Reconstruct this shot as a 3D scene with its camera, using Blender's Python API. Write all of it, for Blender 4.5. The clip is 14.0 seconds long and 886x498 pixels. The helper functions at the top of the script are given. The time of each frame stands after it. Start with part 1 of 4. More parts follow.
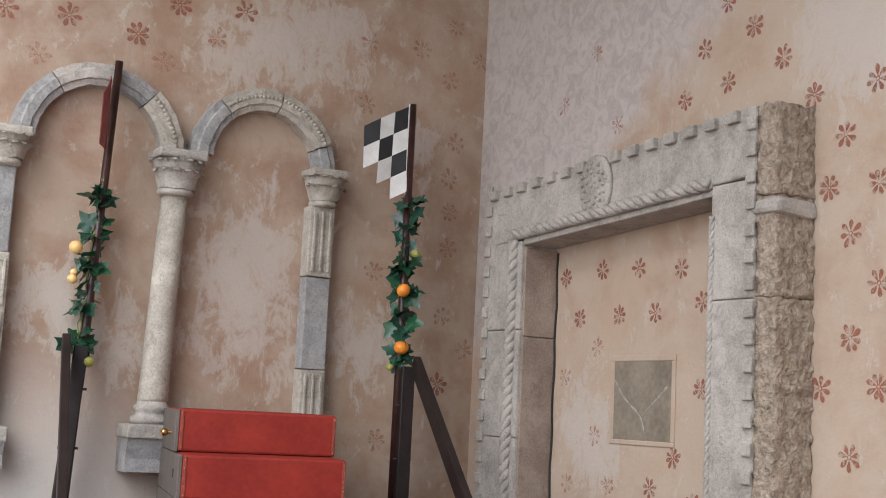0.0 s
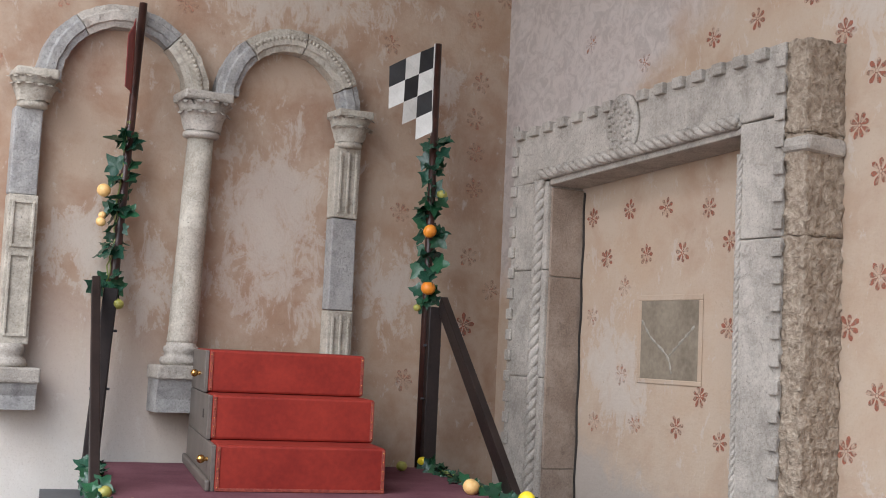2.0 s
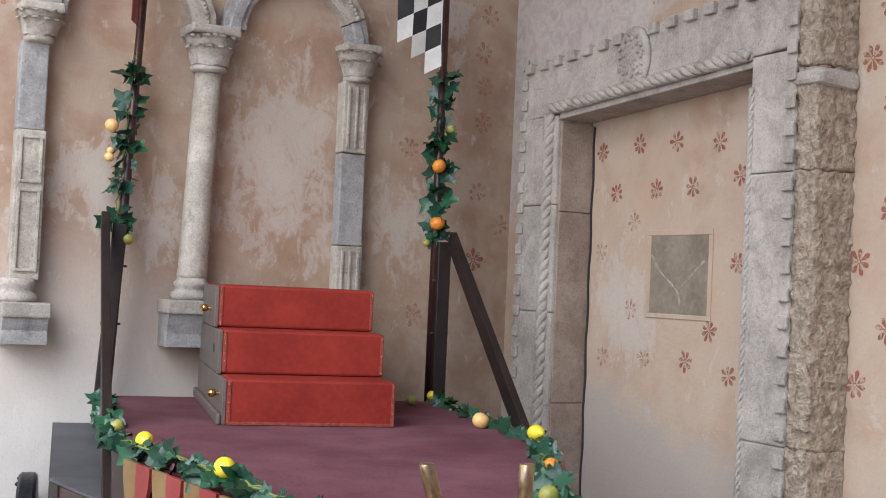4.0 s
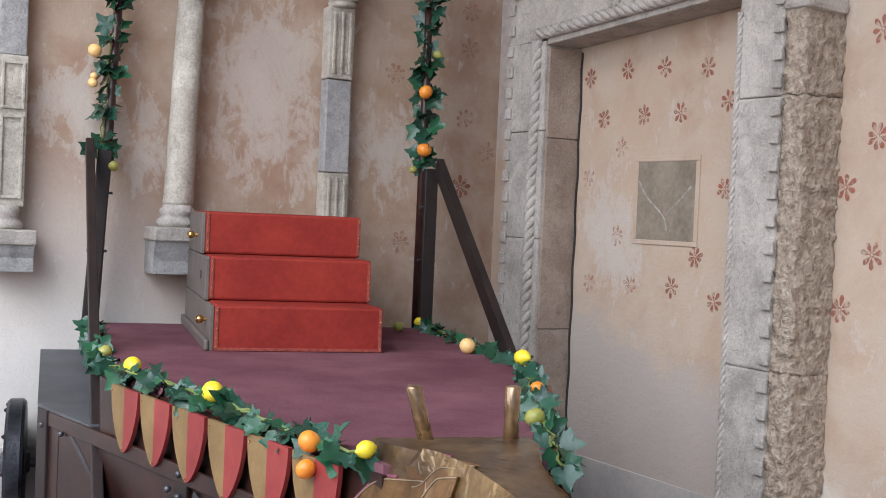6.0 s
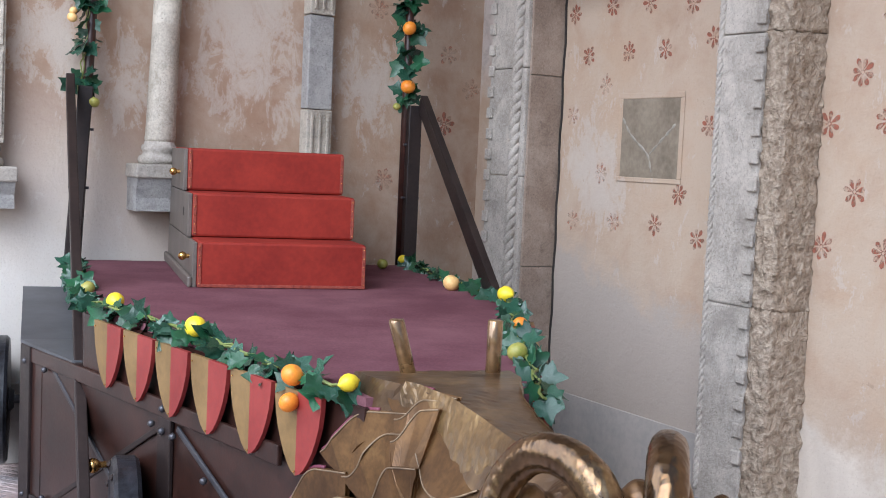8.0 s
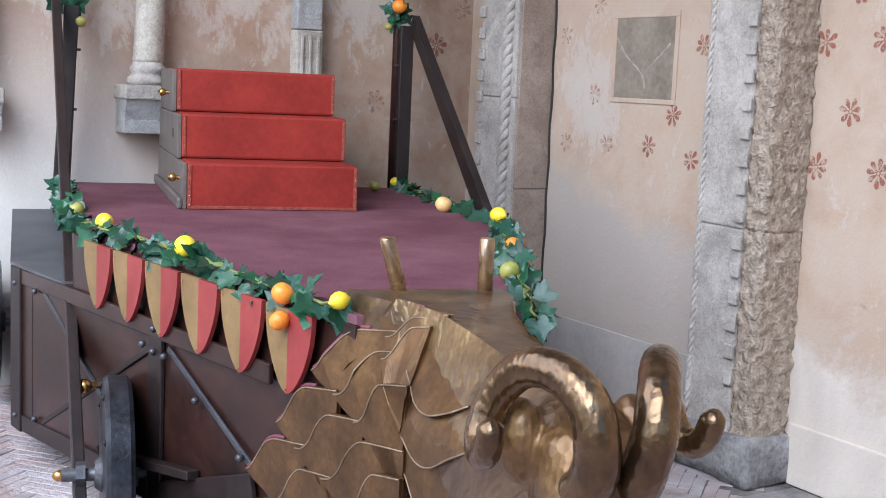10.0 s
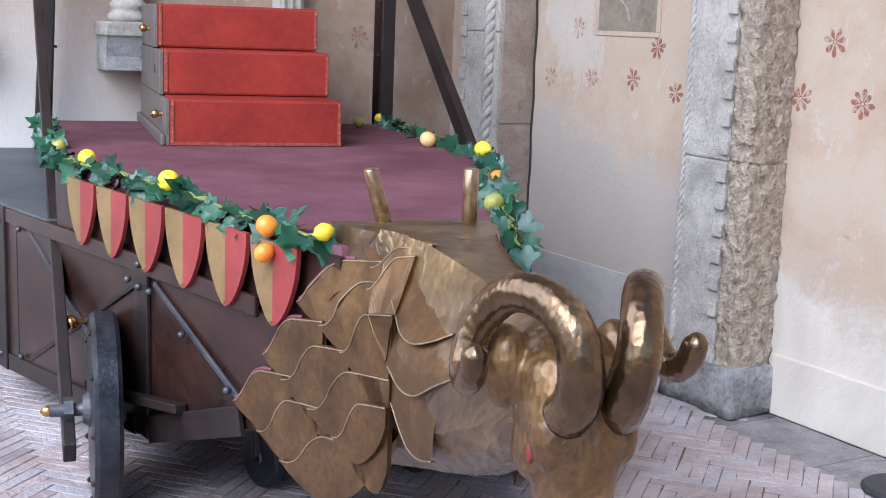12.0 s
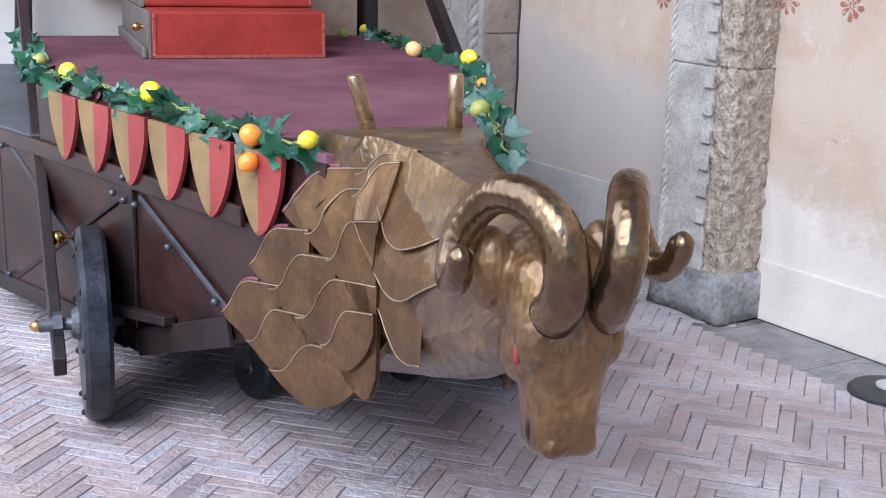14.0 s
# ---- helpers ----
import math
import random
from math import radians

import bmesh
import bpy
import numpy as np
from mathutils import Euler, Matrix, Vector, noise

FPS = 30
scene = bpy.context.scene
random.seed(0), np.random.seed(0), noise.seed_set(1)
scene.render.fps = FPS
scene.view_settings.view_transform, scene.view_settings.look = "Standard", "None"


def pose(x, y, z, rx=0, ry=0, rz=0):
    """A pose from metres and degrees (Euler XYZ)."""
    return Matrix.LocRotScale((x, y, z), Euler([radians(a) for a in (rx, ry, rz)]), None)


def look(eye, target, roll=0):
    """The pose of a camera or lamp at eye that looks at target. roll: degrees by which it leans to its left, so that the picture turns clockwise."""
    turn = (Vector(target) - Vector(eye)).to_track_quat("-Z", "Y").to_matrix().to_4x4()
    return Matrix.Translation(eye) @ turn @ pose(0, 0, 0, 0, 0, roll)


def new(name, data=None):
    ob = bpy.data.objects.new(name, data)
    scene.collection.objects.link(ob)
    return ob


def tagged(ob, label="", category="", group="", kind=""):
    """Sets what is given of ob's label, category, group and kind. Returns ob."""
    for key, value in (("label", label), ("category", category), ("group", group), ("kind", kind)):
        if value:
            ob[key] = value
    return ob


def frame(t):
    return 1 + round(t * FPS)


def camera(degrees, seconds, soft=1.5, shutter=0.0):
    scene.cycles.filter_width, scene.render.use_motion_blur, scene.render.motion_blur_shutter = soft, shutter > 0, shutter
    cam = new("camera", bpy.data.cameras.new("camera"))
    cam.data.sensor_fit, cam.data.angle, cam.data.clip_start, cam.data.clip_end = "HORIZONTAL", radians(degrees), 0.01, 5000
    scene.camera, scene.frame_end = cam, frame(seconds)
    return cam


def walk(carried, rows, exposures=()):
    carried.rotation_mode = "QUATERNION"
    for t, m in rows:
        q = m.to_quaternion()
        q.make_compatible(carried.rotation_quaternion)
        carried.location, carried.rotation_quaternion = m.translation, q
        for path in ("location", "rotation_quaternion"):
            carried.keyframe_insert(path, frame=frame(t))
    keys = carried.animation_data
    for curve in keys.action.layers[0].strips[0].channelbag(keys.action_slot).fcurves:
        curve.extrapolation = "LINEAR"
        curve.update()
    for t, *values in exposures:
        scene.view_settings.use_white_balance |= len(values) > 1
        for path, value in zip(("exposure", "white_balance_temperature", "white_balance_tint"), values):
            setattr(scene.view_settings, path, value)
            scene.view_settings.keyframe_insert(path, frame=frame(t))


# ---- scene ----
PATH = [
    (0.0, -4.047, -6.69, 1.719, 97.47, -2.81, -29.94),
    (0.5, -4.047, -6.688, 1.719, 96.97, -2.79, -29.53),
    (1.0, -4.046, -6.687, 1.719, 96.26, -2.88, -29.11),
    (1.5, -4.046, -6.69, 1.719, 95.57, -2.87, -28.9),
    (2.0, -4.047, -6.687, 1.72, 94.69, -2.59, -28.71),
    (2.5, -4.045, -6.685, 1.722, 93.91, -2.61, -28.42),
    (5.0, -4.043, -6.672, 1.709, 90.17, -2.58, -28.53),
    (5.5, -4.041, -6.672, 1.705, 89.32, -2.62, -28.68),
    (6.0, -4.039, -6.671, 1.7, 88.54, -2.47, -28.89),
    (6.5, -4.036, -6.67, 1.694, 87.88, -2.53, -29.11),
    (7.0, -4.031, -6.669, 1.689, 87.09, -2.58, -29.39),
    (7.5, -4.031, -6.669, 1.686, 86.4, -2.35, -29.52),
    (8.0, -4.03, -6.669, 1.682, 85.86, -2.55, -29.58),
    (10.5, -4.006, -6.642, 1.648, 81.73, -2.54, -30.01),
    (11.0, -4.009, -6.649, 1.643, 81.08, -2.66, -30.26),
    (11.5, -4.009, -6.656, 1.636, 80.45, -2.35, -30.46),
    (12.0, -4.005, -6.652, 1.629, 79.84, -2.12, -30.57),
    (12.5, -3.999, -6.65, 1.619, 78.9, -1.72, -30.73),
    (13.0, -3.995, -6.645, 1.61, 77.77, -1.63, -30.91),
    (13.5, -3.992, -6.646, 1.606, 76.92, -1.56, -31.09),
    (14.0, -3.991, -6.65, 1.6, 76.06, -1.39, -31.18),
]
cam = camera(39.0, 14.0, soft=1.0)
walk(cam, [(t, pose(x, y, z, rx, ry, rz)) for t, x, y, z, rx, ry, rz in PATH],
     exposures=[(0.0, -0.22, 6100, 10), (7.5, -0.02, 5700, 10), (14.0, 0.34, 5300, 10)])

# ---- sky and sun: a bright, veiled sky over the open side of the loggia ----
SUN_AZ, SUN_EL = radians(215), radians(42)
world = bpy.data.worlds.new("sky")
scene.world = world
world.use_nodes = True
wn = world.node_tree
wn.nodes.clear()
sky = wn.nodes.new("ShaderNodeTexSky")
sky.sky_type, sky.sun_disc = "NISHITA", False
sky.sun_elevation, sky.sun_rotation = SUN_EL, math.pi / 2 - SUN_AZ
sky.air_density, sky.dust_density = 1.0, 1.0
bg = wn.nodes.new("ShaderNodeBackground")
bg.inputs["Strength"].default_value = 0.12
wo = wn.nodes.new("ShaderNodeOutputWorld")
wn.links.new(sky.outputs[0], bg.inputs["Color"])
wn.links.new(bg.outputs[0], wo.inputs["Surface"])
sun = new("sun", bpy.data.lights.new("sun", "SUN"))
sun.data.energy, sun.data.angle, sun.data.color = 2.6, radians(40), (1.0, 0.975, 0.96)
sun.matrix_world = look((0, 0, 0), (-math.cos(SUN_AZ) * math.cos(SUN_EL), -math.sin(SUN_AZ) * math.cos(SUN_EL), -math.sin(SUN_EL)))

# added area lamp, unseen at left, in place of daylight from the open side
side_fill = new("side_fill_lamp", bpy.data.lights.new("side_fill_lamp", "AREA"))
side_fill.data.shape, side_fill.data.size, side_fill.data.size_y = "RECTANGLE", 4.0, 3.2
side_fill.data.energy, side_fill.data.color = 140, (1.0, 0.985, 0.975)
side_fill.matrix_world = look((-5.0, -3.0, 3.0), (-0.6, -1.8, 0.9))


# ---- materials ----
def nodes_of(name):
    m = bpy.data.materials.new(name)
    m.use_nodes = True
    nt = m.node_tree
    return m, nt, nt.nodes["Principled BSDF"]


def N(nt, kind, **values):
    n = nt.nodes.new(kind)
    for k, v in values.items():
        n.inputs[k.replace("_", " ")].default_value = v
    return n


def coords(nt, world_space=False):
    if world_space:
        return nt.nodes.new("ShaderNodeNewGeometry").outputs["Position"]
    return nt.nodes.new("ShaderNodeTexCoord").outputs["Object"]


def ramp(nt, fac, stops):
    r = nt.nodes.new("ShaderNodeValToRGB")
    el = r.color_ramp.elements
    while len(el) < len(stops):
        el.new(0.5)
    for e, (p, c) in zip(el, stops):
        e.position = p
        e.color = (*c, 1) if len(c) == 3 else c
    nt.links.new(fac, r.inputs["Fac"])
    return r.outputs["Color"]


def mix(nt, fac, a, b, mode="MIX"):
    m = nt.nodes.new("ShaderNodeMix")
    m.data_type, m.blend_type = "RGBA", mode
    for sock, v in ((m.inputs[0], fac), (m.inputs[6], a), (m.inputs[7], b)):
        if isinstance(v, (int, float)):
            sock.default_value = v
        elif isinstance(v, tuple):
            sock.default_value = (*v, 1)
        else:
            nt.links.new(v, sock)
    return m.outputs[2]


def calc(nt, op, a, b=0.0):
    m = nt.nodes.new("ShaderNodeMath")
    m.operation = op
    for sock, v in zip(m.inputs, (a, b)):
        if isinstance(v, (int, float)):
            sock.default_value = v
        else:
            nt.links.new(v, sock)
    return m.outputs[0]


def noise_tex(nt, vec, scale, detail=4.0, rough=0.6, dist=0.0):
    n = N(nt, "ShaderNodeTexNoise", Scale=scale, Detail=detail, Roughness=rough, Distortion=dist)
    nt.links.new(vec, n.inputs["Vector"])
    return n.outputs["Fac"]


def bump(nt, bsdf, height, strength, distance=0.01):
    b = N(nt, "ShaderNodeBump", Strength=strength, Distance=distance)
    nt.links.new(height, b.inputs["Height"])
    nt.links.new(b.outputs[0], bsdf.inputs["Normal"])


def surface(name, dark, light, rough=0.6, metal=0.0, big=3.0, fine=60.0, relief=0.3, depth=0.004, vary=0.0, spec=0.5, lo=0.35, hi=0.65):
    """A material that varies at two scales, with a fine relief."""
    m, nt, b = nodes_of(name)
    v = coords(nt)
    a, f = noise_tex(nt, v, big, 5), noise_tex(nt, v, fine, 3)
    both = calc(nt, "ADD", calc(nt, "MULTIPLY", a, 0.65), calc(nt, "MULTIPLY", f, 0.35))
    col = ramp(nt, both, [(lo, dark), (hi, light)])
    if vary:
        info = nt.nodes.new("ShaderNodeObjectInfo")
        val = calc(nt, "ADD", calc(nt, "MULTIPLY", info.outputs["Random"], vary), 1 - vary / 2)
        col = mix(nt, 1.0, col, nt_grey(nt, val), "MULTIPLY")
    nt.links.new(col, b.inputs["Base Color"])
    nt.links.new(calc(nt, "ADD", calc(nt, "MULTIPLY", f, 0.2), rough - 0.1), b.inputs["Roughness"])
    b.inputs["Metallic"].default_value = metal
    b.inputs["Specular IOR Level"].default_value = spec
    bump(nt, b, both, relief, depth)
    return m


def stone_material(name, dark, light, stain, rough=0.82, big=5.0, vary=0.1):
    """Weathered stone: clouded tone, grey-brown stains, pits and a worn, uneven skin."""
    m, nt, b = nodes_of(name)
    v = coords(nt, True)
    cloud, fine, blot = noise_tex(nt, v, big, 6, 0.65, 0.5), noise_tex(nt, v, 85, 4, 0.7), noise_tex(nt, v, big * 2.6, 8, 0.72, 0.8)
    both = calc(nt, "ADD", calc(nt, "MULTIPLY", cloud, 0.6), calc(nt, "MULTIPLY", fine, 0.4))
    col = ramp(nt, both, [(0.38, dark), (0.60, light)])
    col = mix(nt, ramp(nt, blot, [(0.30, (0.75, 0.75, 0.75)), (0.46, (0, 0, 0))]), col, stain)
    col = mix(nt, ramp(nt, blot, [(0.60, (0, 0, 0)), (0.72, (0.6, 0.6, 0.6))]), col, tuple(min(0.75, c * 1.25) for c in light))
    pit = noise_tex(nt, v, 130, 2, 0.5)
    col = mix(nt, ramp(nt, pit, [(0.27, (0.7, 0.7, 0.7)), (0.37, (0, 0, 0))]), col, tuple(c * 0.5 for c in dark))
    info = nt.nodes.new("ShaderNodeObjectInfo")
    col = mix(nt, 1.0, col, nt_grey(nt, calc(nt, "ADD", calc(nt, "MULTIPLY", info.outputs["Random"], vary), 1 - vary / 2)), "MULTIPLY")
    nt.links.new(col, b.inputs["Base Color"])
    b.inputs["Roughness"].default_value = rough
    b.inputs["Specular IOR Level"].default_value = 0.3
    h = calc(nt, "ADD", calc(nt, "MULTIPLY", blot, 0.9), calc(nt, "MULTIPLY", fine, 0.35))
    h = calc(nt, "ADD", h, calc(nt, "MULTIPLY", ramp(nt, pit, [(0.27, (0, 0, 0)), (0.40, (1, 1, 1))]), 0.25))
    bump(nt, b, h, 0.75, 0.016)
    return m


def nt_grey(nt, val):
    c = nt.nodes.new("ShaderNodeCombineColor")
    for i in range(3):
        nt.links.new(val, c.inputs[i])
    return c.outputs[0]


def wall_material(name, base, warm, pale, repair, repair_top, upper=None, patches=(), fall=0.0, beyond=None, slant=0.0, soft=0.13):
    """Old lime plaster: mottled colour, flaked pale patches, a paler repair low down with a ragged edge."""
    m, nt, b = nodes_of(name)
    v = coords(nt, True)
    sep = nt.nodes.new("ShaderNodeSeparateXYZ")
    nt.links.new(v, sep.inputs[0])
    big, mid, fine = noise_tex(nt, v, 0.9, 6, 0.6, 0.4), noise_tex(nt, v, 3.2, 8, 0.65, 0.3), noise_tex(nt, v, 38, 5)
    col = ramp(nt, big, [(0.34, base), (0.62, warm)])
    col = mix(nt, ramp(nt, mid, [(0.38, (0, 0, 0)), (0.58, (0.7, 0.7, 0.7))]), col, pale)
    tall = nt.nodes.new("ShaderNodeMapping")
    tall.inputs["Scale"].default_value = (1, 1, 0.6)
    nt.links.new(v, tall.inputs["Vector"])
    flake = noise_tex(nt, tall.outputs[0], 8.5, 12, 0.76, 0.4)
    for px, py, pz, pr in patches:
        dist = nt.nodes.new("ShaderNodeVectorMath")
        dist.operation = "DISTANCE"
        nt.links.new(v, dist.inputs[0])
        dist.inputs[1].default_value = (px, py, pz)
        near = calc(nt, "MAXIMUM", calc(nt, "SUBTRACT", 1.0, calc(nt, "DIVIDE", dist.outputs["Value"], pr)), 0.0)
        flake = calc(nt, "ADD", flake, calc(nt, "MULTIPLY", near, 0.19))
    col = mix(nt, ramp(nt, flake, [(0.575, (0, 0, 0)), (0.60, (0.40, 0.40, 0.40)), (0.70, (0.70, 0.70, 0.70))]), col, (0.57, 0.51, 0.45))
    flake2 = noise_tex(nt, v, 7.0, 12, 0.7, 0.8)
    col = mix(nt, ramp(nt, flake2, [(0.30, (0.75, 0.75, 0.75)), (0.345, (0, 0, 0))]), col, tuple(c * 0.78 for c in warm))
    if upper:
        # a grey skim coat over the upper part, by the corner
        tilt = calc(nt, "ADD", sep.outputs["Z"], calc(nt, "MULTIPLY", sep.outputs["Y"], 0.75))
        edge = calc(nt, "ADD", tilt, calc(nt, "MULTIPLY", mid, 0.9))
        col = mix(nt, ramp(nt, calc(nt, "MULTIPLY", edge, 0.25), [(0.60, (0, 0, 0)), (0.68, (0.72, 0.72, 0.72))]), col, mix(nt, ramp(nt, noise_tex(nt, v, 11, 8, 0.7, 1.2), [(0.40, (0, 0, 0)), (0.56, (1, 1, 1))]), tuple(c * 0.74 for c in upper), upper))
    low = calc(nt, "ADD", sep.outputs["Z"], calc(nt, "MULTIPLY", mid, 0.7))
    low = calc(nt, "ADD", low, calc(nt, "MULTIPLY", fine, 0.12))
    if fall:
        # the repair dips towards the corner
        low = calc(nt, "ADD", low, calc(nt, "MULTIPLY", calc(nt, "MAXIMUM", calc(nt, "ADD", sep.outputs["X"], 2.35), 0.0), fall))
    if slant:
        # the edge of the repair sinks away from the corner
        low = calc(nt, "ADD", low, calc(nt, "MULTIPLY", calc(nt, "MAXIMUM", calc(nt, "SUBTRACT", -0.9, sep.outputs["Y"]), 0.0), slant))
    tone = repair
    if beyond:
        # whiter beyond the portal: partly another plaster, partly stronger light put into the colour
        tone = mix(nt, ramp(nt, calc(nt, "DIVIDE", sep.outputs["Y"], -10.0), [(0.268, (0, 0, 0)), (0.272, (1, 1, 1))]), repair, beyond)
    k = calc(nt, "DIVIDE", low, 5.0)
    col = mix(nt, ramp(nt, k, [((repair_top + 0.03 - soft) / 5.0, (0.92, 0.92, 0.92)), ((repair_top + 0.03 + soft) / 5.0, (0, 0, 0))]), col, mix(nt, ramp(nt, big, [(0.4, (0, 0, 0)), (0.6, (0.5, 0.5, 0.5))]), tone, tuple(c * 0.84 for c in repair)))
    speck = noise_tex(nt, v, 90, 2)
    col = mix(nt, ramp(nt, speck, [(0.3, (0.16, 0.16, 0.16)), (0.42, (0, 0, 0))]), col, tuple(c * 0.7 for c in base))
    nt.links.new(col, b.inputs["Base Color"])
    b.inputs["Roughness"].default_value = 0.92
    b.inputs["Specular IOR Level"].default_value = 0.2
    h = calc(nt, "ADD", calc(nt, "MULTIPLY", flake, 0.5), calc(nt, "MULTIPLY", fine, 0.25))
    h = calc(nt, "ADD", h, calc(nt, "MULTIPLY", noise_tex(nt, v, 9, 5, 0.6), 0.45))
    bump(nt, b, h, 0.42, 0.026)
    return m


M_BACK = wall_material("ochre_plaster", (0.345, 0.215, 0.150), (0.405, 0.275, 0.190), (0.50, 0.395, 0.305), (0.80, 0.76, 0.70), 1.85, None,
                       [(-1.55, 0, 2.2, 0.55), (-1.5, 0, 2.65, 0.45), (-1.6, 0, 3.75, 0.5), (-1.1, 0, 3.9, 0.5), (-0.75, 0, 2.1, 0.4), (-2.25, 0, 2.0, 0.4), (-2.6, 0, 2.2, 0.35), (-0.5, 0, 3.3, 0.3)], 1.0, soft=0.55)
M_DOORWALL = wall_material("pink_plaster", (0.43, 0.305, 0.220), (0.51, 0.38, 0.275), (0.54, 0.44, 0.345), (0.475, 0.415, 0.36), 1.66, (0.60, 0.55, 0.53),
                           [(0, -3.1, 3.5, 0.6), (0, -3.15, 3.5, 0.5), (0, -1.15, 1.75, 0.35), (0, -1.3, 1.5, 0.3)], 0.0, (0.80, 0.72, 0.62), 0.32, 0.07)
M_DADO = surface("dado_plaster", (0.34, 0.32, 0.30), (0.48, 0.44, 0.40), 0.9, big=2.0, fine=30, relief=0.4, depth=0.01)
M_CEIL = surface("unseen_ceiling_plaster", (0.5, 0.46, 0.4), (0.62, 0.58, 0.5), 0.9)
M_STONE = stone_material("grey_marble", (0.32, 0.288, 0.25), (0.56, 0.51, 0.45), (0.27, 0.238, 0.205))
M_CREAM = stone_material("cream_marble", (0.33, 0.295, 0.245), (0.58, 0.53, 0.45), (0.27, 0.23, 0.18), 0.78, 6.0)
M_TAN = stone_material("pinkish_tan_limestone", (0.27, 0.20, 0.155), (0.42, 0.335, 0.27), (0.19, 0.145, 0.115))
M_BLUESTONE = stone_material("blue_grey_stone", (0.27, 0.262, 0.255), (0.46, 0.445, 0.425), (0.20, 0.185, 0.175), 0.8, 8.0)
M_PLINTH = surface("dark_grey_base_stone", (0.09, 0.085, 0.08), (0.36, 0.345, 0.33), 0.8, big=9, fine=50, relief=0.9, depth=0.02)
M_ROUGH = surface("rough_hewn_stone", (0.23, 0.165, 0.112), (0.57, 0.47, 0.365), 0.85, big=26, fine=60, relief=1.0, depth=0.05)
M_SLATE = surface("recess_slate", (0.18, 0.145, 0.105), (0.33, 0.275, 0.205), 0.85, big=4, fine=35, relief=0.5)
M_STREAK = surface("pale_lime_streak", (0.26, 0.235, 0.19), (0.40, 0.365, 0.31), 0.9, big=20, fine=80)
M_CRACK = surface("dark_crack", (0.02, 0.018, 0.015), (0.05, 0.04, 0.035), 0.95)
M_CART = surface("dark_brown_paint", (0.010, 0.005, 0.004), (0.044, 0.018, 0.0135), 0.34, big=5, fine=70, relief=0.25, depth=0.003, spec=0.4)
M_TRIM = surface("black_brown_wood", (0.009, 0.006, 0.006), (0.028, 0.018, 0.016), 0.45, big=6, fine=60, relief=0.3, depth=0.003, spec=0.35)
M_BOXTOP = surface("worn_grey_top", (0.045, 0.047, 0.052), (0.10, 0.104, 0.112), 0.5, big=4, fine=50)
M_STRIP = surface("dark_steel_strip", (0.05, 0.05, 0.06), (0.12, 0.12, 0.13), 0.4, metal=0.6)
M_POLE = surface("dark_red_brown_pole", (0.018, 0.008, 0.007), (0.055, 0.022, 0.016), 0.35, big=8, fine=50, spec=0.4)
M_CARPET = surface("wine_red_carpet", (0.115, 0.045, 0.058), (0.185, 0.085, 0.10), 0.95, big=2.4, fine=110, relief=0.8, depth=0.004, spec=0.1, lo=0.40, hi=0.62)
M_RED = surface("red_upholstery", (0.19, 0.014, 0.009), (0.30, 0.030, 0.017), 0.7, big=3.5, fine=45, relief=0.25, depth=0.005, spec=0.3)
M_REDTRIM = surface("red_braid", (0.14, 0.014, 0.010), (0.34, 0.07, 0.04), 0.6, big=40, fine=160, relief=1.0, depth=0.006)
M_STEPSIDE = surface("grey_brown_stair_side", (0.085, 0.07, 0.06), (0.16, 0.135, 0.115), 0.5, big=4, fine=60)
M_BRASS = surface("brass", (0.42, 0.22, 0.06), (0.75, 0.45, 0.16), 0.25, metal=1.0, big=10, fine=80, relief=0.05)
M_GOLD = surface("shield_gold", (0.15, 0.09, 0.030), (0.25, 0.155, 0.060), 0.55, big=6, fine=50, relief=0.2)
M_SHRED = surface("shield_red", (0.19, 0.019, 0.018), (0.29, 0.042, 0.036), 0.5, big=6, fine=50, relief=0.2)
M_RUBBER = surface("scuffed_black_rubber", (0.004, 0.0045, 0.006), (0.032, 0.034, 0.042), 0.34, big=10, fine=60, relief=0.6, depth=0.008, spec=0.3)
M_HUB = surface("grey_metal_hub", (0.05, 0.05, 0.055), (0.13, 0.13, 0.14), 0.45, metal=0.5)
M_LEAF = surface("dark_green_leaf", (0.008, 0.045, 0.020), (0.026, 0.105, 0.046), 0.30, big=20, fine=90, relief=0.3, vary=0.9)
M_LEAF2 = surface("blue_green_leaf", (0.009, 0.042, 0.026), (0.034, 0.098, 0.060), 0.25, big=20, fine=90, relief=0.3, vary=0.7)
M_STEM = surface("pale_green_stem", (0.10, 0.14, 0.03), (0.22, 0.26, 0.07), 0.5)
M_LEMON = surface("lemon_yellow", (0.75, 0.56, 0.02), (0.90, 0.74, 0.03), 0.4, big=8, fine=160, relief=0.4, depth=0.003)
M_ORANGE = surface("orange_peel", (0.75, 0.20, 0.015), (0.90, 0.36, 0.04), 0.4, big=8, fine=160, relief=0.4, depth=0.003)
M_PEAR = surface("yellow_green_fruit", (0.22, 0.25, 0.04), (0.45, 0.38, 0.10), 0.45, big=14, fine=120)
M_APRICOT = surface("pale_orange_fruit", (0.72, 0.40, 0.12), (0.85, 0.58, 0.25), 0.45, big=14, fine=120)
M_WHITE = surface("white_cloth", (0.55, 0.53, 0.49), (0.72, 0.70, 0.66), 0.85, big=9, fine=120)
M_BLACK = surface("black_cloth", (0.012, 0.011, 0.012), (0.03, 0.028, 0.028), 0.8, big=9, fine=120)
M_PLASTIC = surface("black_plastic_disc", (0.02, 0.02, 0.022), (0.05, 0.05, 0.055), 0.55)
M_GREYPL = surface("grey_plastic", (0.35, 0.35, 0.33), (0.5, 0.5, 0.47), 0.5)


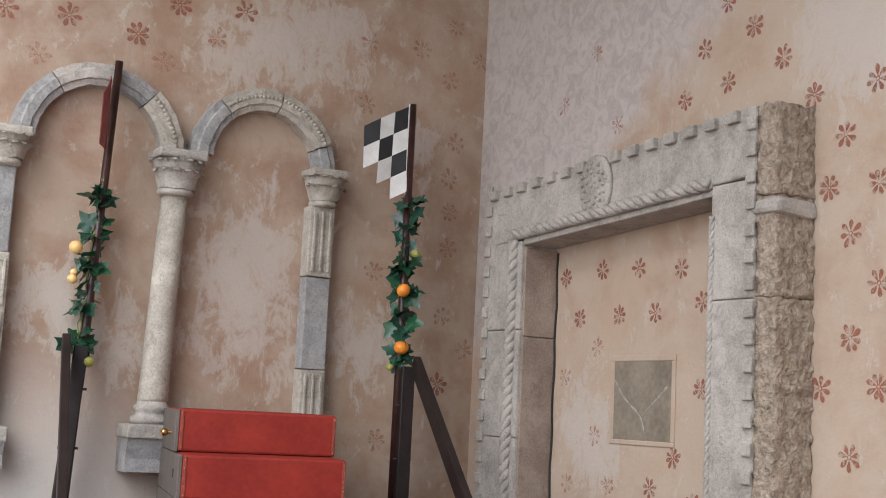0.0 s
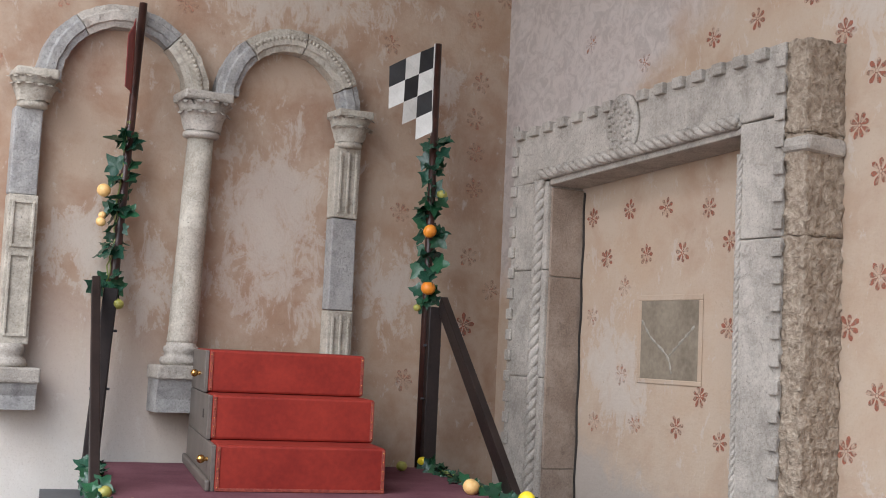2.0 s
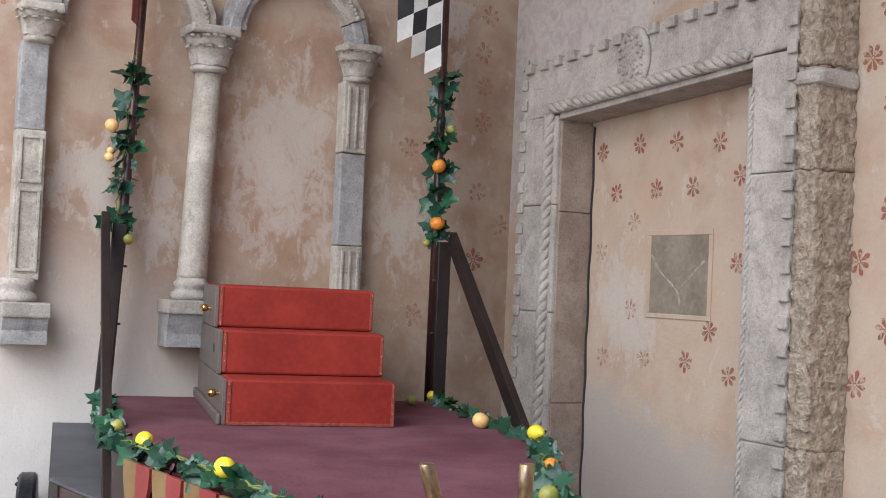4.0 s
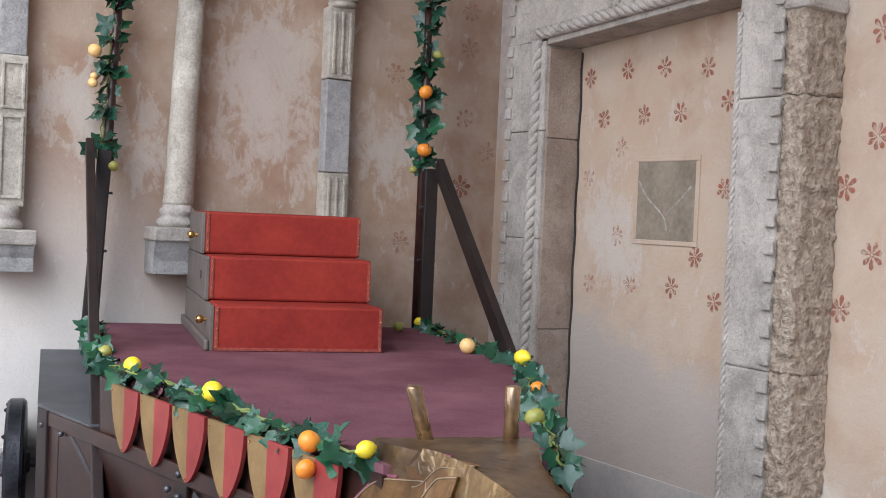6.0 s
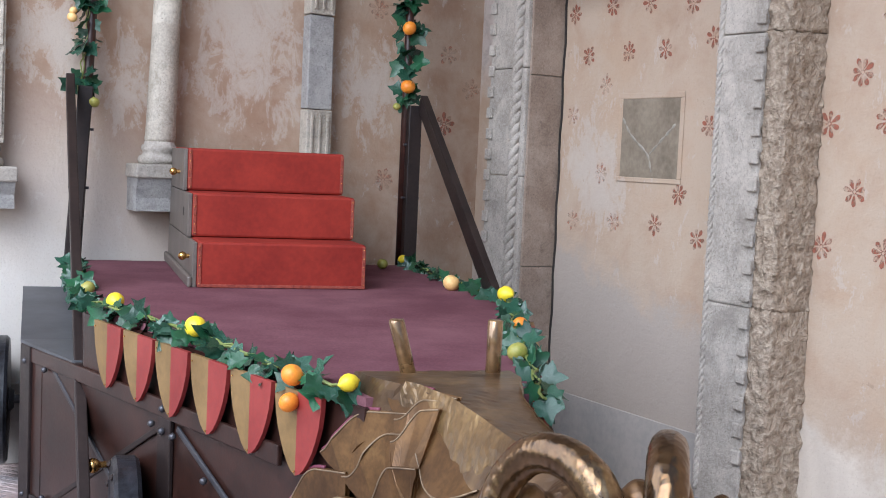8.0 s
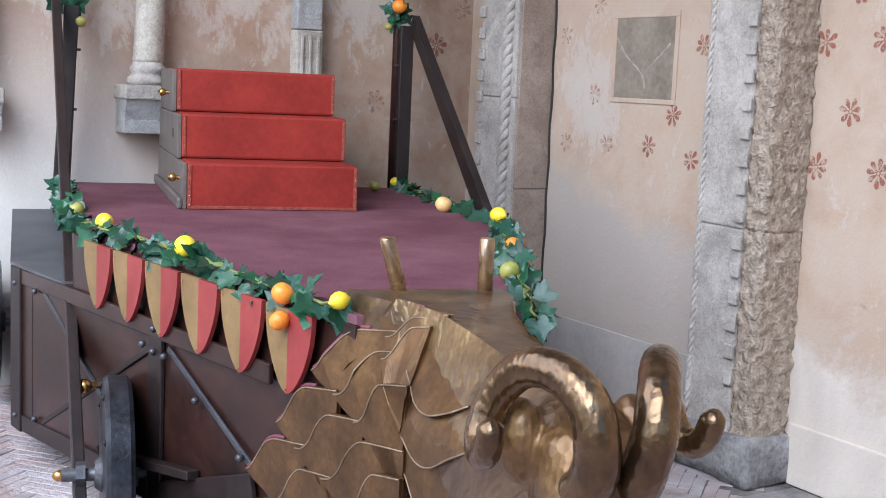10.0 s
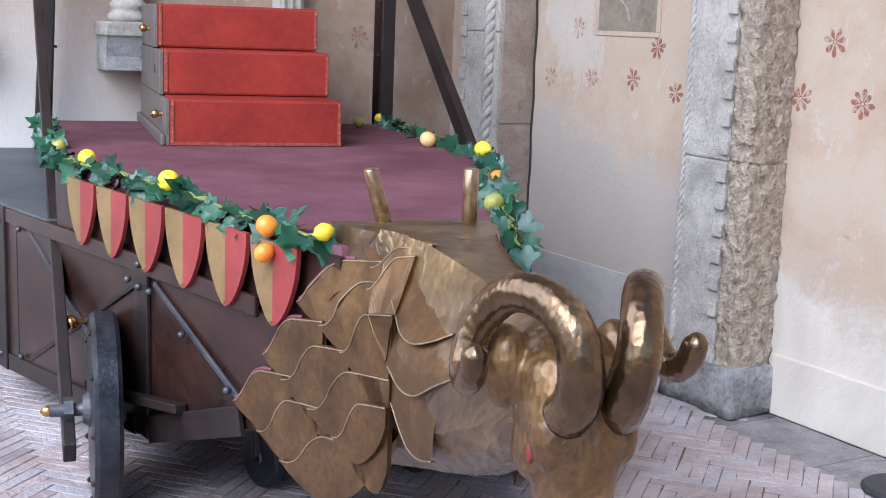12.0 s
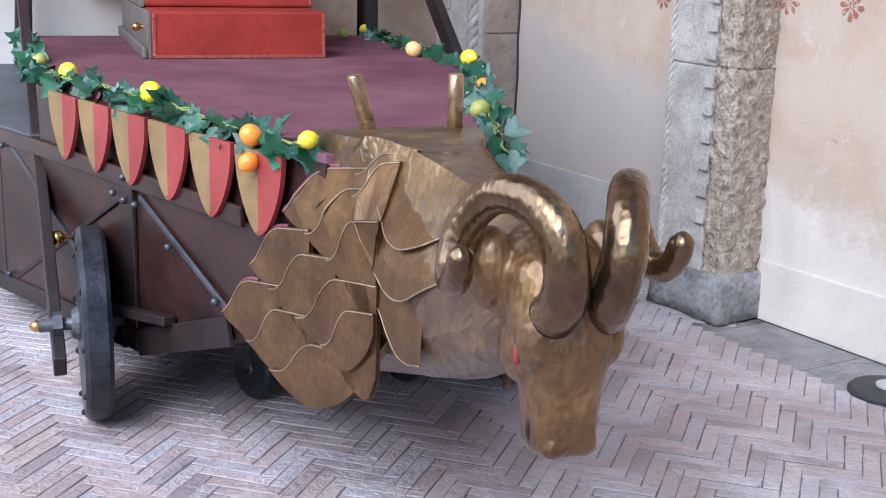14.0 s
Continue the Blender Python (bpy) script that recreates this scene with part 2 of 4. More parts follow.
def bronze_material(name, dark, light, bright, rough, relief, cell=26.0, metal=0.6, coat=0.5, grain=55):
    """Gilded carved wood: brown gold, hammered facets, paler rubbed ridges."""
    m, nt, b = nodes_of(name)
    v = coords(nt)
    a, f = noise_tex(nt, v, 7, 6 if grain > 30 else 3), noise_tex(nt, v, grain, 3)
    col = ramp(nt, a, [(0.32, dark), (0.58, light), (0.75, bright)])
    col = mix(nt, ramp(nt, f, [(0.35, (0.35, 0.35, 0.35)), (0.6, (0, 0, 0))]), col, tuple(c * 0.55 for c in dark))
    nt.links.new(col, b.inputs["Base Color"])
    b.inputs["Metallic"].default_value = metal
    b.inputs["Coat Weight"].default_value = coat
    b.inputs["Coat Roughness"].default_value = 0.14
    nt.links.new(calc(nt, "ADD", calc(nt, "MULTIPLY", a, 0.25), rough - 0.12), b.inputs["Roughness"])
    vor = nt.nodes.new("ShaderNodeTexVoronoi")
    vor.feature = "SMOOTH_F1"
    vor.inputs["Scale"].default_value = cell
    vor.inputs["Smoothness"].default_value = 0.15
    stretch = nt.nodes.new("ShaderNodeMapping")
    stretch.inputs["Scale"].default_value = (1, 1, 0.6)
    nt.links.new(v, stretch.inputs["Vector"])
    nt.links.new(stretch.outputs[0], vor.inputs["Vector"])
    h = calc(nt, "ADD", calc(nt, "MULTIPLY", vor.outputs["Distance"], 1.0), calc(nt, "MULTIPLY", f, 0.12))
    bump(nt, b, h, relief, 0.02)
    return m


M_RAM = bronze_material("gilded_bronze", (0.085, 0.042, 0.017), (0.23, 0.125, 0.047), (0.42, 0.265, 0.105), 0.42, 0.22, 62, 0.55, 0.3)
M_NECK = bronze_material("smooth_gilded_bronze", (0.080, 0.046, 0.025), (0.165, 0.102, 0.052), (0.32, 0.215, 0.105), 0.36, 0.05, 24, 0.55, 0.35, 18)
M_HORN = bronze_material("hammered_bronze", (0.085, 0.048, 0.025), (0.21, 0.128, 0.060), (0.54, 0.40, 0.20), 0.25, 0.14, 70, 0.85, 0.4)
M_SCALE = bronze_material("matt_gold_leaf", (0.076, 0.038, 0.015), (0.170, 0.090, 0.034), (0.24, 0.135, 0.051), 0.42, 0.05, 14, 0.65, 0.1)
# paler gold for the highlights painted along the fleece edges
M_EDGELIGHT = bronze_material("gold_edge_highlight", (0.17, 0.12, 0.075), (0.34, 0.25, 0.155), (0.48, 0.37, 0.24), 0.5, 0.05, 30, 0.5, 0.3)
M_PEG = bronze_material("rubbed_gold_peg", (0.16, 0.09, 0.045), (0.36, 0.23, 0.11), (0.60, 0.43, 0.22), 0.24, 0.06, 40, 0.6, 0.8)
M_RIDGE = bronze_material("hammered_gold_ridge", (0.11, 0.065, 0.028), (0.24, 0.15, 0.06), (0.48, 0.33, 0.14), 0.36, 0.16, 45, 0.5, 0.5)
M_PURPLE = surface("plum_edging", (0.10, 0.02, 0.04), (0.20, 0.05, 0.08), 0.6)


def flower_material(name, colour, worn):
    m, nt, b = nodes_of(name)
    v = coords(nt, True)
    n1 = noise_tex(nt, v, 26, 8, 0.7)
    nt.links.new(ramp(nt, noise_tex(nt, v, 8, 4), [(0.3, colour), (0.7, tuple(min(1, c * 1.35) for c in colour))]), b.inputs["Base Color"])
    b.inputs["Roughness"].default_value = 0.95
    b.inputs["Specular IOR Level"].default_value = 0.1
    nt.links.new(ramp(nt, n1, [(worn - 0.07, (0.12, 0.12, 0.12)), (worn + 0.10, (0.95, 0.95, 0.95))]), b.inputs["Alpha"])
    return m


M_FLOWER = flower_material("red_ochre_paint", (0.29, 0.112, 0.075), 0.48)
M_FLOWER_FAINT = flower_material("faded_ochre_paint", (0.44, 0.22, 0.15), 0.55)


def brick_material():
    m, nt, b = nodes_of("worn_floor_brick")
    v = coords(nt, True)
    info = nt.nodes.new("ShaderNodeObjectInfo")
    isl = nt.nodes.new("ShaderNodeNewGeometry")
    rnd = calc(nt, "FRACT", calc(nt, "ADD", info.outputs["Random"], isl.outputs["Random Per Island"]))
    col = ramp(nt, rnd, [(0.0, (0.27, 0.22, 0.22)), (0.3, (0.36, 0.275, 0.26)), (0.65, (0.40, 0.305, 0.285)), (0.85, (0.36, 0.33, 0.35)), (1.0, (0.46, 0.37, 0.345))])
    dust = noise_tex(nt, v, 1.5, 9, 0.70, 0.6)
    col = mix(nt, ramp(nt, dust, [(0.44, (0, 0, 0)), (0.66, (0.8, 0.8, 0.8))]), col, (0.66, 0.61, 0.61))
    fine = noise_tex(nt, v, 45, 5)
    col = mix(nt, ramp(nt, fine, [(0.28, (0.6, 0.6, 0.6)), (0.42, (0, 0, 0))]), col, (0.15, 0.12, 0.11))
    nt.links.new(col, b.inputs["Base Color"])
    nt.links.new(calc(nt, "ADD", calc(nt, "MULTIPLY", dust, 0.35), 0.26), b.inputs["Roughness"])
    bump(nt, b, calc(nt, "ADD", fine, calc(nt, "MULTIPLY", noise_tex(nt, v, 14, 4), 0.8)), 0.9, 0.014)
    return m


M_BRICK = brick_material()
M_SLAB = stone_material("worn_border_stone", (0.19, 0.18, 0.18), (0.36, 0.335, 0.325), (0.13, 0.12, 0.12), 0.6)
M_MORTAR = surface("sandy_joint", (0.06, 0.05, 0.05), (0.28, 0.25, 0.24), 0.95, big=5, fine=60, relief=0.8, depth=0.01)


# ---- mesh helpers ----
def finish(bm, name, material, smooth=False):
    bmesh.ops.recalc_face_normals(bm, faces=bm.faces)
    me = bpy.data.meshes.new(name)
    bm.to_mesh(me)
    bm.free()
    for mm in (material if isinstance(material, (list, tuple)) else [material]):
        me.materials.append(mm)
    if smooth:
        me.shade_smooth()
    return me


def part(name, bm, material, parent, label="", smooth=False):
    """Links a bmesh as ONE mesh object under a thing or a part, in that thing's own coordinates."""
    ob = new(name, finish(bm, name, material, smooth))
    ob.parent = parent
    if label:
        tagged(ob, label)
    return ob


def thing(name, m, label, category, group="", kind=""):
    ob = new(name)
    ob.matrix_world = m
    ob.empty_display_size = 0.1
    return tagged(ob, label, category, group, kind)


def solid(name, bm, material, label, category, kind="", smooth=False, group=""):
    return tagged(new(name, finish(bm, name, material, smooth)), label, category, group, kind)


def box(bm, lo, hi, bev=0.0, seg=2):
    r = bmesh.ops.create_cube(bm, size=1.0)
    c = [(a + b) / 2 for a, b in zip(lo, hi)]
    s = [abs(b - a) for a, b in zip(lo, hi)]
    for v in r["verts"]:
        v.co = Vector([v.co[i] * s[i] + c[i] for i in range(3)])
    if bev:
        es = list({e for v in r["verts"] for e in v.link_edges})
        bmesh.ops.bevel(bm, geom=es, offset=bev, segments=seg, affect="EDGES", profile=0.5)
    return bm


def boxed(lo, hi, bev=0.006):
    return box(bmesh.new(), lo, hi, bev)


def beam(a, b, w, d, bev=0.004, side=(0, 1, 0)):
    """A straight board from a to b, w wide along side, d deep."""
    a, b = Vector(a), Vector(b)
    z = (b - a).normalized()
    x = Vector(side)
    x = (x - z * x.dot(z)).normalized()
    y = z.cross(x)
    bm = boxed((-w / 2, -d / 2, 0), (w / 2, d / 2, (b - a).length), bev)
    m = Matrix((x, y, z)).transposed().to_4x4()
    m.translation = a
    bm.transform(m)
    return bm


def tube(points, radii, n=12, cap=True, closed=False, bm=None):
    """A round tube along points with a radius at each."""
    bm = bm or bmesh.new()
    pts = [Vector(p) for p in points]
    rings = []
    up = Vector((0.013, 0.021, 1)).normalized()
    last = None
    for i, p in enumerate(pts):
        a = pts[i - 1] if (i or closed) else pts[i]
        b = pts[(i + 1) % len(pts)] if (i < len(pts) - 1 or closed) else pts[i]
        t = (b - a).normalized()
        if last is None:
            x = t.orthogonal().normalized() if abs(t.dot(up)) > 0.95 else t.cross(up).normalized()
        else:
            x = (last - t * last.dot(t)).normalized()
        last = x
        y = t.cross(x)
        r = radii[i] if isinstance(radii, (list, tuple)) else radii
        rings.append([bm.verts.new(p + (x * math.cos(k * math.tau / n) + y * math.sin(k * math.tau / n)) * r) for k in range(n)])
    pairs = list(zip(rings, rings[1:])) + ([(rings[-1], rings[0])] if closed else [])
    for r0, r1 in pairs:
        for k in range(n):
            bm.faces.new((r0[k], r0[(k + 1) % n], r1[(k + 1) % n], r1[k]))
    if cap and not closed:
        bm.faces.new(rings[0][::-1])
        bm.faces.new(rings[-1])
    return bm


def lathe(profile, n=24, bm=None, centre=(0, 0), squash=1.0):
    """A turned form about a vertical axis; profile: (radius, z)."""
    bm = bm or bmesh.new()
    rings = [[bm.verts.new((centre[0] + r * math.cos(k * math.tau / n), centre[1] + squash * r * math.sin(k * math.tau / n), z)) for k in range(n)] for r, z in profile]
    for r0, r1 in zip(rings, rings[1:]):
        for k in range(n):
            bm.faces.new((r0[k], r0[(k + 1) % n], r1[(k + 1) % n], r1[k]))
    bm.faces.new(rings[0][::-1])
    bm.faces.new(rings[-1])
    return bm


def loft(rings, n=28):
    """rings: (centre, side axis, other axis, half sizes, power); a skin through super-ellipses, closed at both ends."""
    bm = bmesh.new()
    made = []
    for c, ax, ay, rx, ry, pw in rings:
        c, ax, ay = Vector(c), Vector(ax).normalized(), Vector(ay).normalized()
        row = []
        for k in range(n):
            a = k * math.tau / n
            co, si = math.cos(a), math.sin(a)
            row.append(bm.verts.new(c + ax * rx * math.copysign(abs(co) ** (2 / pw), co) + ay * ry * math.copysign(abs(si) ** (2 / pw), si)))
        made.append(row)
    for r0, r1 in zip(made, made[1:]):
        for k in range(n):
            bm.faces.new((r0[k], r0[(k + 1) % n], r1[(k + 1) % n], r1[k]))
    bm.faces.new(made[0][::-1])
    bm.faces.new(made[-1])
    return bm


def plate(outline, thick):
    """A flat plate from a 2D outline (x, z), thick along y."""
    bm = bmesh.new()
    f = [bm.verts.new((x, 0, z)) for x, z in outline]
    g = [bm.verts.new((x, thick, z)) for x, z in outline]
    bm.faces.new(f)
    bm.faces.new(g[::-1])
    for i in range(len(f)):
        j = (i + 1) % len(f)
        bm.faces.new((f[i], f[j], g[j], g[i]))
    return bm


def ball(c, r, stretch=(1, 1, 1), sub=2):
    bm = bmesh.new()
    bmesh.ops.create_icosphere(bm, subdivisions=sub, radius=r)
    for v in bm.verts:
        v.co = Vector([v.co[i] * stretch[i] + c[i] for i in range(3)])
    return bm


def glide(points, n=5):
    """A smooth line through 2D points."""
    ps = [Vector(q) for q in points]
    ps = [ps[0] * 2 - ps[1]] + ps + [ps[-1] * 2 - ps[-2]]
    line = []
    for q0, q1, q2, q3 in zip(ps, ps[1:], ps[2:], ps[3:]):
        for k in range(n):
            t = k / n
            line.append(0.5 * (2 * q1 + (q2 - q0) * t + (2 * q0 - 5 * q1 + 4 * q2 - q3) * t * t + (3 * q1 - q0 - 3 * q2 + q3) * t ** 3))
    return line + [ps[-2]]


def roughen(bm, amount, scale, axis=None):
    for v in bm.verts:
        d = noise.noise_vector(v.co * scale)
        if axis is not None:
            v.co += Vector(axis) * d.x * amount
        else:
            v.co += d * amount


def grid_block(lo, hi, step, amount, scale, keep=0.0):
    """A block of stone with a fine, uneven skin."""
    bm = boxed(lo, hi, 0.0)
    for ax in range(3):
        k = lo[ax] + step
        while k < hi[ax] - step * 0.3:
            n = [0, 0, 0]
            n[ax] = 1
            pt = [0, 0, 0]
            pt[ax] = k
            bmesh.ops.bisect_plane(bm, geom=bm.verts[:] + bm.edges[:] + bm.faces[:], plane_co=pt, plane_no=n)
            k += step
    roughen(bm, amount, scale)
    return bm


# ---- the setting: a corner of a loggia ----
floor_bm = bmesh.new()
box(floor_bm, (-14, -16, -0.2), (0.4, 0.4, -0.0040))
floor = solid("floor", floor_bm, M_MORTAR, "old herringbone brick paving with sandy joints", "floor", "structure")
wb = boxed((-14, 0, -0.2), (0.4, 0.4, 6.4), 0)
wall_back = solid("wall_back", wb, M_BACK, "ochre-pink old plaster wall with worn painted stars", "wall", "structure")
wd = boxed((0, -16, -0.2), (0.4, 0, 6.4), 0)
wall_door = solid("wall_door", wd, M_DOORWALL, "pale pink plaster wall with painted red flowers", "wall", "structure")
# unseen slab overhead, added to keep the high sky off the corner
cl = boxed((-4.5, -5.4, 6.4), (0.4, 0.4, 6.7), 0)
ceiling = solid("ceiling", cl, M_CEIL, "unseen pale plaster slab overhead, added to block high sky", "ceiling", "structure")
# low plaster band along both walls
db = boxed((-0.022, -16, 0), (0.0, -2.84, 0.27), 0.006)
solid("baseboard", db, M_DOORWALL, "low scuffed plaster band along the wall foot", "plinth band", "structure")
db = boxed((-0.010, -2.40, 0), (0.0, -0.90, 0.42), 0.004)
solid("baseboard", db, M_DADO, "grey cement band at the foot of the blocked door", "plinth band", "structure")
db = boxed((-14, -0.022, 0), (-0.05, 0.0, 0.42), 0.006)
solid("baseboard", db, M_DADO, "low grey plaster band along the wall foot", "plinth band", "structure")


# ---- painted flowers ----
def flower_mesh(seed, petals, material):
    rng = random.Random(seed)
    bm = bmesh.new()
    for k in range(petals):
        a = k * math.tau / petals + rng.uniform(-0.08, 0.08)
        ln = rng.uniform(0.86, 1.12)
        pts = [(0.16, 0.0), (0.34, 0.085), (0.62, 0.19), (0.84, 0.20), (1.0, 0.05), (0.96, -0.08), (0.82, -0.19), (0.60, -0.18), (0.34, -0.085)]
        vs = []
        for r, w in pts:
            r *= ln
            vs.append(bm.verts.new((r * math.cos(a) - w * math.sin(a), r * math.sin(a) + w * math.cos(a), 0)))
        bm.faces.new(vs)
    ring = [[bm.verts.new((r * math.cos(k * 0.698), r * math.sin(k * 0.698), 0.0006)) for k in range(9)] for r in (0.11, 0.20)]
    for k in range(9):
        bm.faces.new((ring[0][k], ring[0][(k + 1) % 9], ring[1][(k + 1) % 9], ring[1][k]))
    return finish(bm, "painted_flower", material)


FLOWERS = {(k, f): flower_mesh(11 * k + f, 8 if k % 3 else 7, M_FLOWER_FAINT if f else M_FLOWER) for k in range(4) for f in (0, 1)}


def paint_flower(wall, pos, turn, size, faint, index):
    ob = new("painted_flower", FLOWERS[index % 4, int(faint)])
    ob.parent = wall
    ob.matrix_world = Matrix.Translation(pos) @ turn @ pose(0, 0, 0, 0, 0, index * 37) @ Matrix.Scale(size, 4)


TURN_D = pose(0, 0, 0, 0, -90, 0)
TURN_B = pose(0, 0, 0, 90, 0, 0)
for i, (y, z) in enumerate([(-2.25, 3.76), (-2.43, 3.6), (-2.62, 3.4), (-2.09, 3.56), (-2.26, 3.36), (-1.95, 3.33), (-2.81, 3.19), (-3.16, 3.19), (-2.99, 2.98),
                            (-2.90, 2.76), (-3.17, 2.75), (-3.02, 2.55), (-3.17, 2.33), (-3.02, 2.11), (-3.17, 1.91), (-2.86, 1.9), (-3.02, 1.62), (-0.98, 2.5),
                            (-1.31, 2.52), (-1.62, 2.51), (-1.95, 2.48), (-1.12, 2.27), (-1.47, 2.27), (-1.76, 2.27), (-2.11, 2.31), (-2.11, 1.89),
                            (-1.92, 1.56), (-1.75, 1.4), (-2.07, 1.35), (-3.19, 1.38), (-2.86, 1.38)]):
    paint_flower(wall_door, (-0.003, y, z), TURN_D, 0.061 if y < -2.3 else 0.055, False, i)
for i, (y, z) in enumerate([(-1.29, 2.11), (-1.28, 1.64), (-1.41, 1.39), (-1.05, 1.38), (-1.0, 1.95), (-0.9, 3.5), (-1.2, 3.75), (-1.4, 3.3)]):
    paint_flower(wall_door, (-0.003, y, z), TURN_D, 0.056, True, i)
for i, (x, z) in enumerate([(-2.96, 3.72), (-2.25, 3.71), (-2.03, 3.92), (-1.64, 3.96), (-2.63, 3.74), (-0.25, 1.89)]):
    paint_flower(wall_back, (x, -0.003, z), TURN_B, 0.070, False, i)
for i, (x, z) in enumerate([(-2.77, 3.5), (-2.1, 3.58), (-1.8, 3.77), (-0.83, 3.94), (-0.83, 3.55), (-0.47, 3.96), (-0.23, 4.15), (-0.26, 3.8), (-0.2, 3.4), (-0.23, 3.17),
                            (-0.22, 2.96), (-0.22, 2.73), (-0.07, 2.11), (-0.65, 1.54), (-0.72, 2.54), (-0.04, 3.96), (-0.24, 2.31), (-3.1, 3.1), (-3.12, 2.6)]):
    paint_flower(wall_back, (x, -0.003, z), TURN_B, 0.066, True, i)


# ---- blind arcade on the back wall ----
def arch_segment(parent, cx, cz, r0, r1, a0, a1, depth, material, label, beads=False, lift=0.0):
    """A voussoir run of an archivolt, moulded in three steps, with worn edges."""
    bm = bmesh.new()
    steps = max(8, int(abs(a1 - a0) / 2))
    prof = [(r0, 0.0), (r0, depth * 0.80), (r0 + 0.03, depth * 0.86), (r0 + 0.036, depth), (r1 - 0.045, depth), (r1 - 0.035, depth * 0.92), (r1 - 0.004, depth * 0.88), (r1, 0.0)]
    rows = []
    for k in range(steps + 1):
        a = radians(a0 + (a1 - a0) * k / steps)
        rows.append([bm.verts.new((cx + r * math.cos(a), -d - (lift if d else 0), cz + r * math.sin(a))) for r, d in prof])
    for p, q in zip(rows, rows[1:]):
        for k in range(len(prof) - 1):
            bm.faces.new((p[k], p[k + 1], q[k + 1], q[k]))
    bm.faces.new(rows[0])
    bm.faces.new(rows[-1][::-1])
    roughen(bm, 0.006, 26)
    ob = part("voussoir", bm, material, parent, label)
    if beads:
        rr = (r0 + r1) / 2 + 0.012
        count = max(3, int(abs(a1 - a0) / 3.6))
        for k in range(count):
            a = radians(a0 + (a1 - a0) * (k + 0.5) / count)
            part("carved_bead", ball((cx + rr * math.cos(a), -depth - lift, cz + rr * math.sin(a)), 0.013, (1.1, 0.55, 1), 1), material, ob, smooth=True)
    return ob


def capital(parent, cx, z0, z1, w, material, deep=0.15):
    """A leaf capital: bell, ring, two tiers of curled leaves and an abacus."""
    h = z1 - z0
    bm = bmesh.new()
    bell = [(w * 0.30, z0), (w * 0.36, z0 + 0.01), (w * 0.36, z0 + 0.03), (w * 0.31, z0 + 0.04), (w * 0.33, z0 + h * 0.45), (w * 0.42, z0 + h * 0.75), (w * 0.46, z1 - 0.045)]
    lathe(bell, 20, bm, (cx, -deep * 0.55))
    body = part("bell", bm, material, parent, smooth=True)
    lf = bmesh.new()
    for tier, (zb, hh, rr, count) in enumerate(((z0 + 0.035, h * 0.42, w * 0.36, 7), (z0 + h * 0.38, h * 0.42, w * 0.40, 6))):
        for k in range(count):
            a = math.pi + math.pi * (k + 0.5 * (tier == 0) + 0.25) / count
            o = Vector((math.cos(a), math.sin(a), 0))
            s = Vector((-o.y, o.x, 0))
            base = Vector((cx, -deep * 0.55, zb))
            rows = []
            for t, out, ww in ((0, 0.004, 0.026), (0.35, 0.012, 0.036), (0.7, 0.022, 0.034), (0.98, 0.044, 0.024), (0.84, 0.060, 0.012)):
                p = base + o * (rr * 0.92 + out) + Vector((0, 0, hh * t))
                rows.append([lf.verts.new(p - s * ww), lf.verts.new(p + o * 0.009), lf.verts.new(p + s * ww)])
            for p, q in zip(rows, rows[1:]):
                for j in (0, 1):
                    lf.faces.new((p[j], p[j + 1], q[j + 1], q[j]))
    roughen(lf, 0.010, 26)
    part("carved_leaves", lf, material, parent, smooth=True)
    ab = boxed((cx - w / 2, -deep * 0.55 - w * 0.46, z1 - 0.05), (cx + w / 2, 0.0, z1), 0.012)
    roughen(ab, 0.006, 20)
    part("abacus", ab, material, parent)


arch_left = thing("blind_arch", Matrix.Identity(4), "round blind arch of pieced grey and cream marble", "arch", "blind arches")
arch_segment(arch_left, -2.432, 3.035, 0.332, 0.457, 180, 128, 0.10, M_BLUESTONE, "plain blue-grey stone")
arch_segment(arch_left, -2.432, 3.035, 0.332, 0.457, 127, 80, 0.10, M_STONE, "")
arch_segment(arch_left, -2.432, 3.035, 0.340, 0.457, 79, 50, 0.09, M_BLUESTONE, "chipped blue-grey stone")
arch_segment(arch_left, -2.432, 3.035, 0.332, 0.465, 49, 2, 0.11, M_CREAM, "cream marble with carved edge", True)
arch_right = thing("blind_arch", Matrix.Identity(4), "round blind arch of carved cream marble with chipped grey pieces", "arch", "blind arches")
arch_segment(arch_right, -1.487, 3.07, 0.312, 0.442, 178, 132, 0.10, M_BLUESTONE, "plain blue-grey stone")
arch_segment(arch_right, -1.487, 3.07, 0.312, 0.442, 131, 80, 0.11, M_CREAM, "cream marble with carved edge", True)
arch_segment(arch_right, -1.487, 3.07, 0.312, 0.442, 79, 24, 0.11, M_CREAM, "cream marble with carved edge", True)
arch_segment(arch_right, -1.487, 3.07, 0.312, 0.438, 23, 2, 0.10, M_BLUESTONE, "chipped blue-grey stone")


def corbel(parent, cx, w, z_top, z_bot, deep):
    bm = boxed((cx - w / 2, -deep, z_top - 0.075), (cx + w / 2, 0, z_top), 0.01)
    roughen(bm, 0.004, 16)
    part("plinth", bm, M_STONE, parent)
    bm = bmesh.new()
    prof = [(0, z_top - 0.075), (-deep * 0.92, z_top - 0.075), (-deep * 0.86, z_top - 0.11), (-deep * 0.78, z_bot + 0.07), (-deep * 0.82, z_bot), (0, z_bot)]
    rows = [[bm.verts.new((x, y, z)) for y, z in prof] for x in (cx - w * 0.46, cx + w * 0.46)]
    for k in range(len(prof)):
        j = (k + 1) % len(prof)
        bm.faces.new((rows[0][k], rows[0][j], rows[1][j], rows[1][k]))
    bm.faces.new(rows[0])
    bm.faces.new(rows[1])
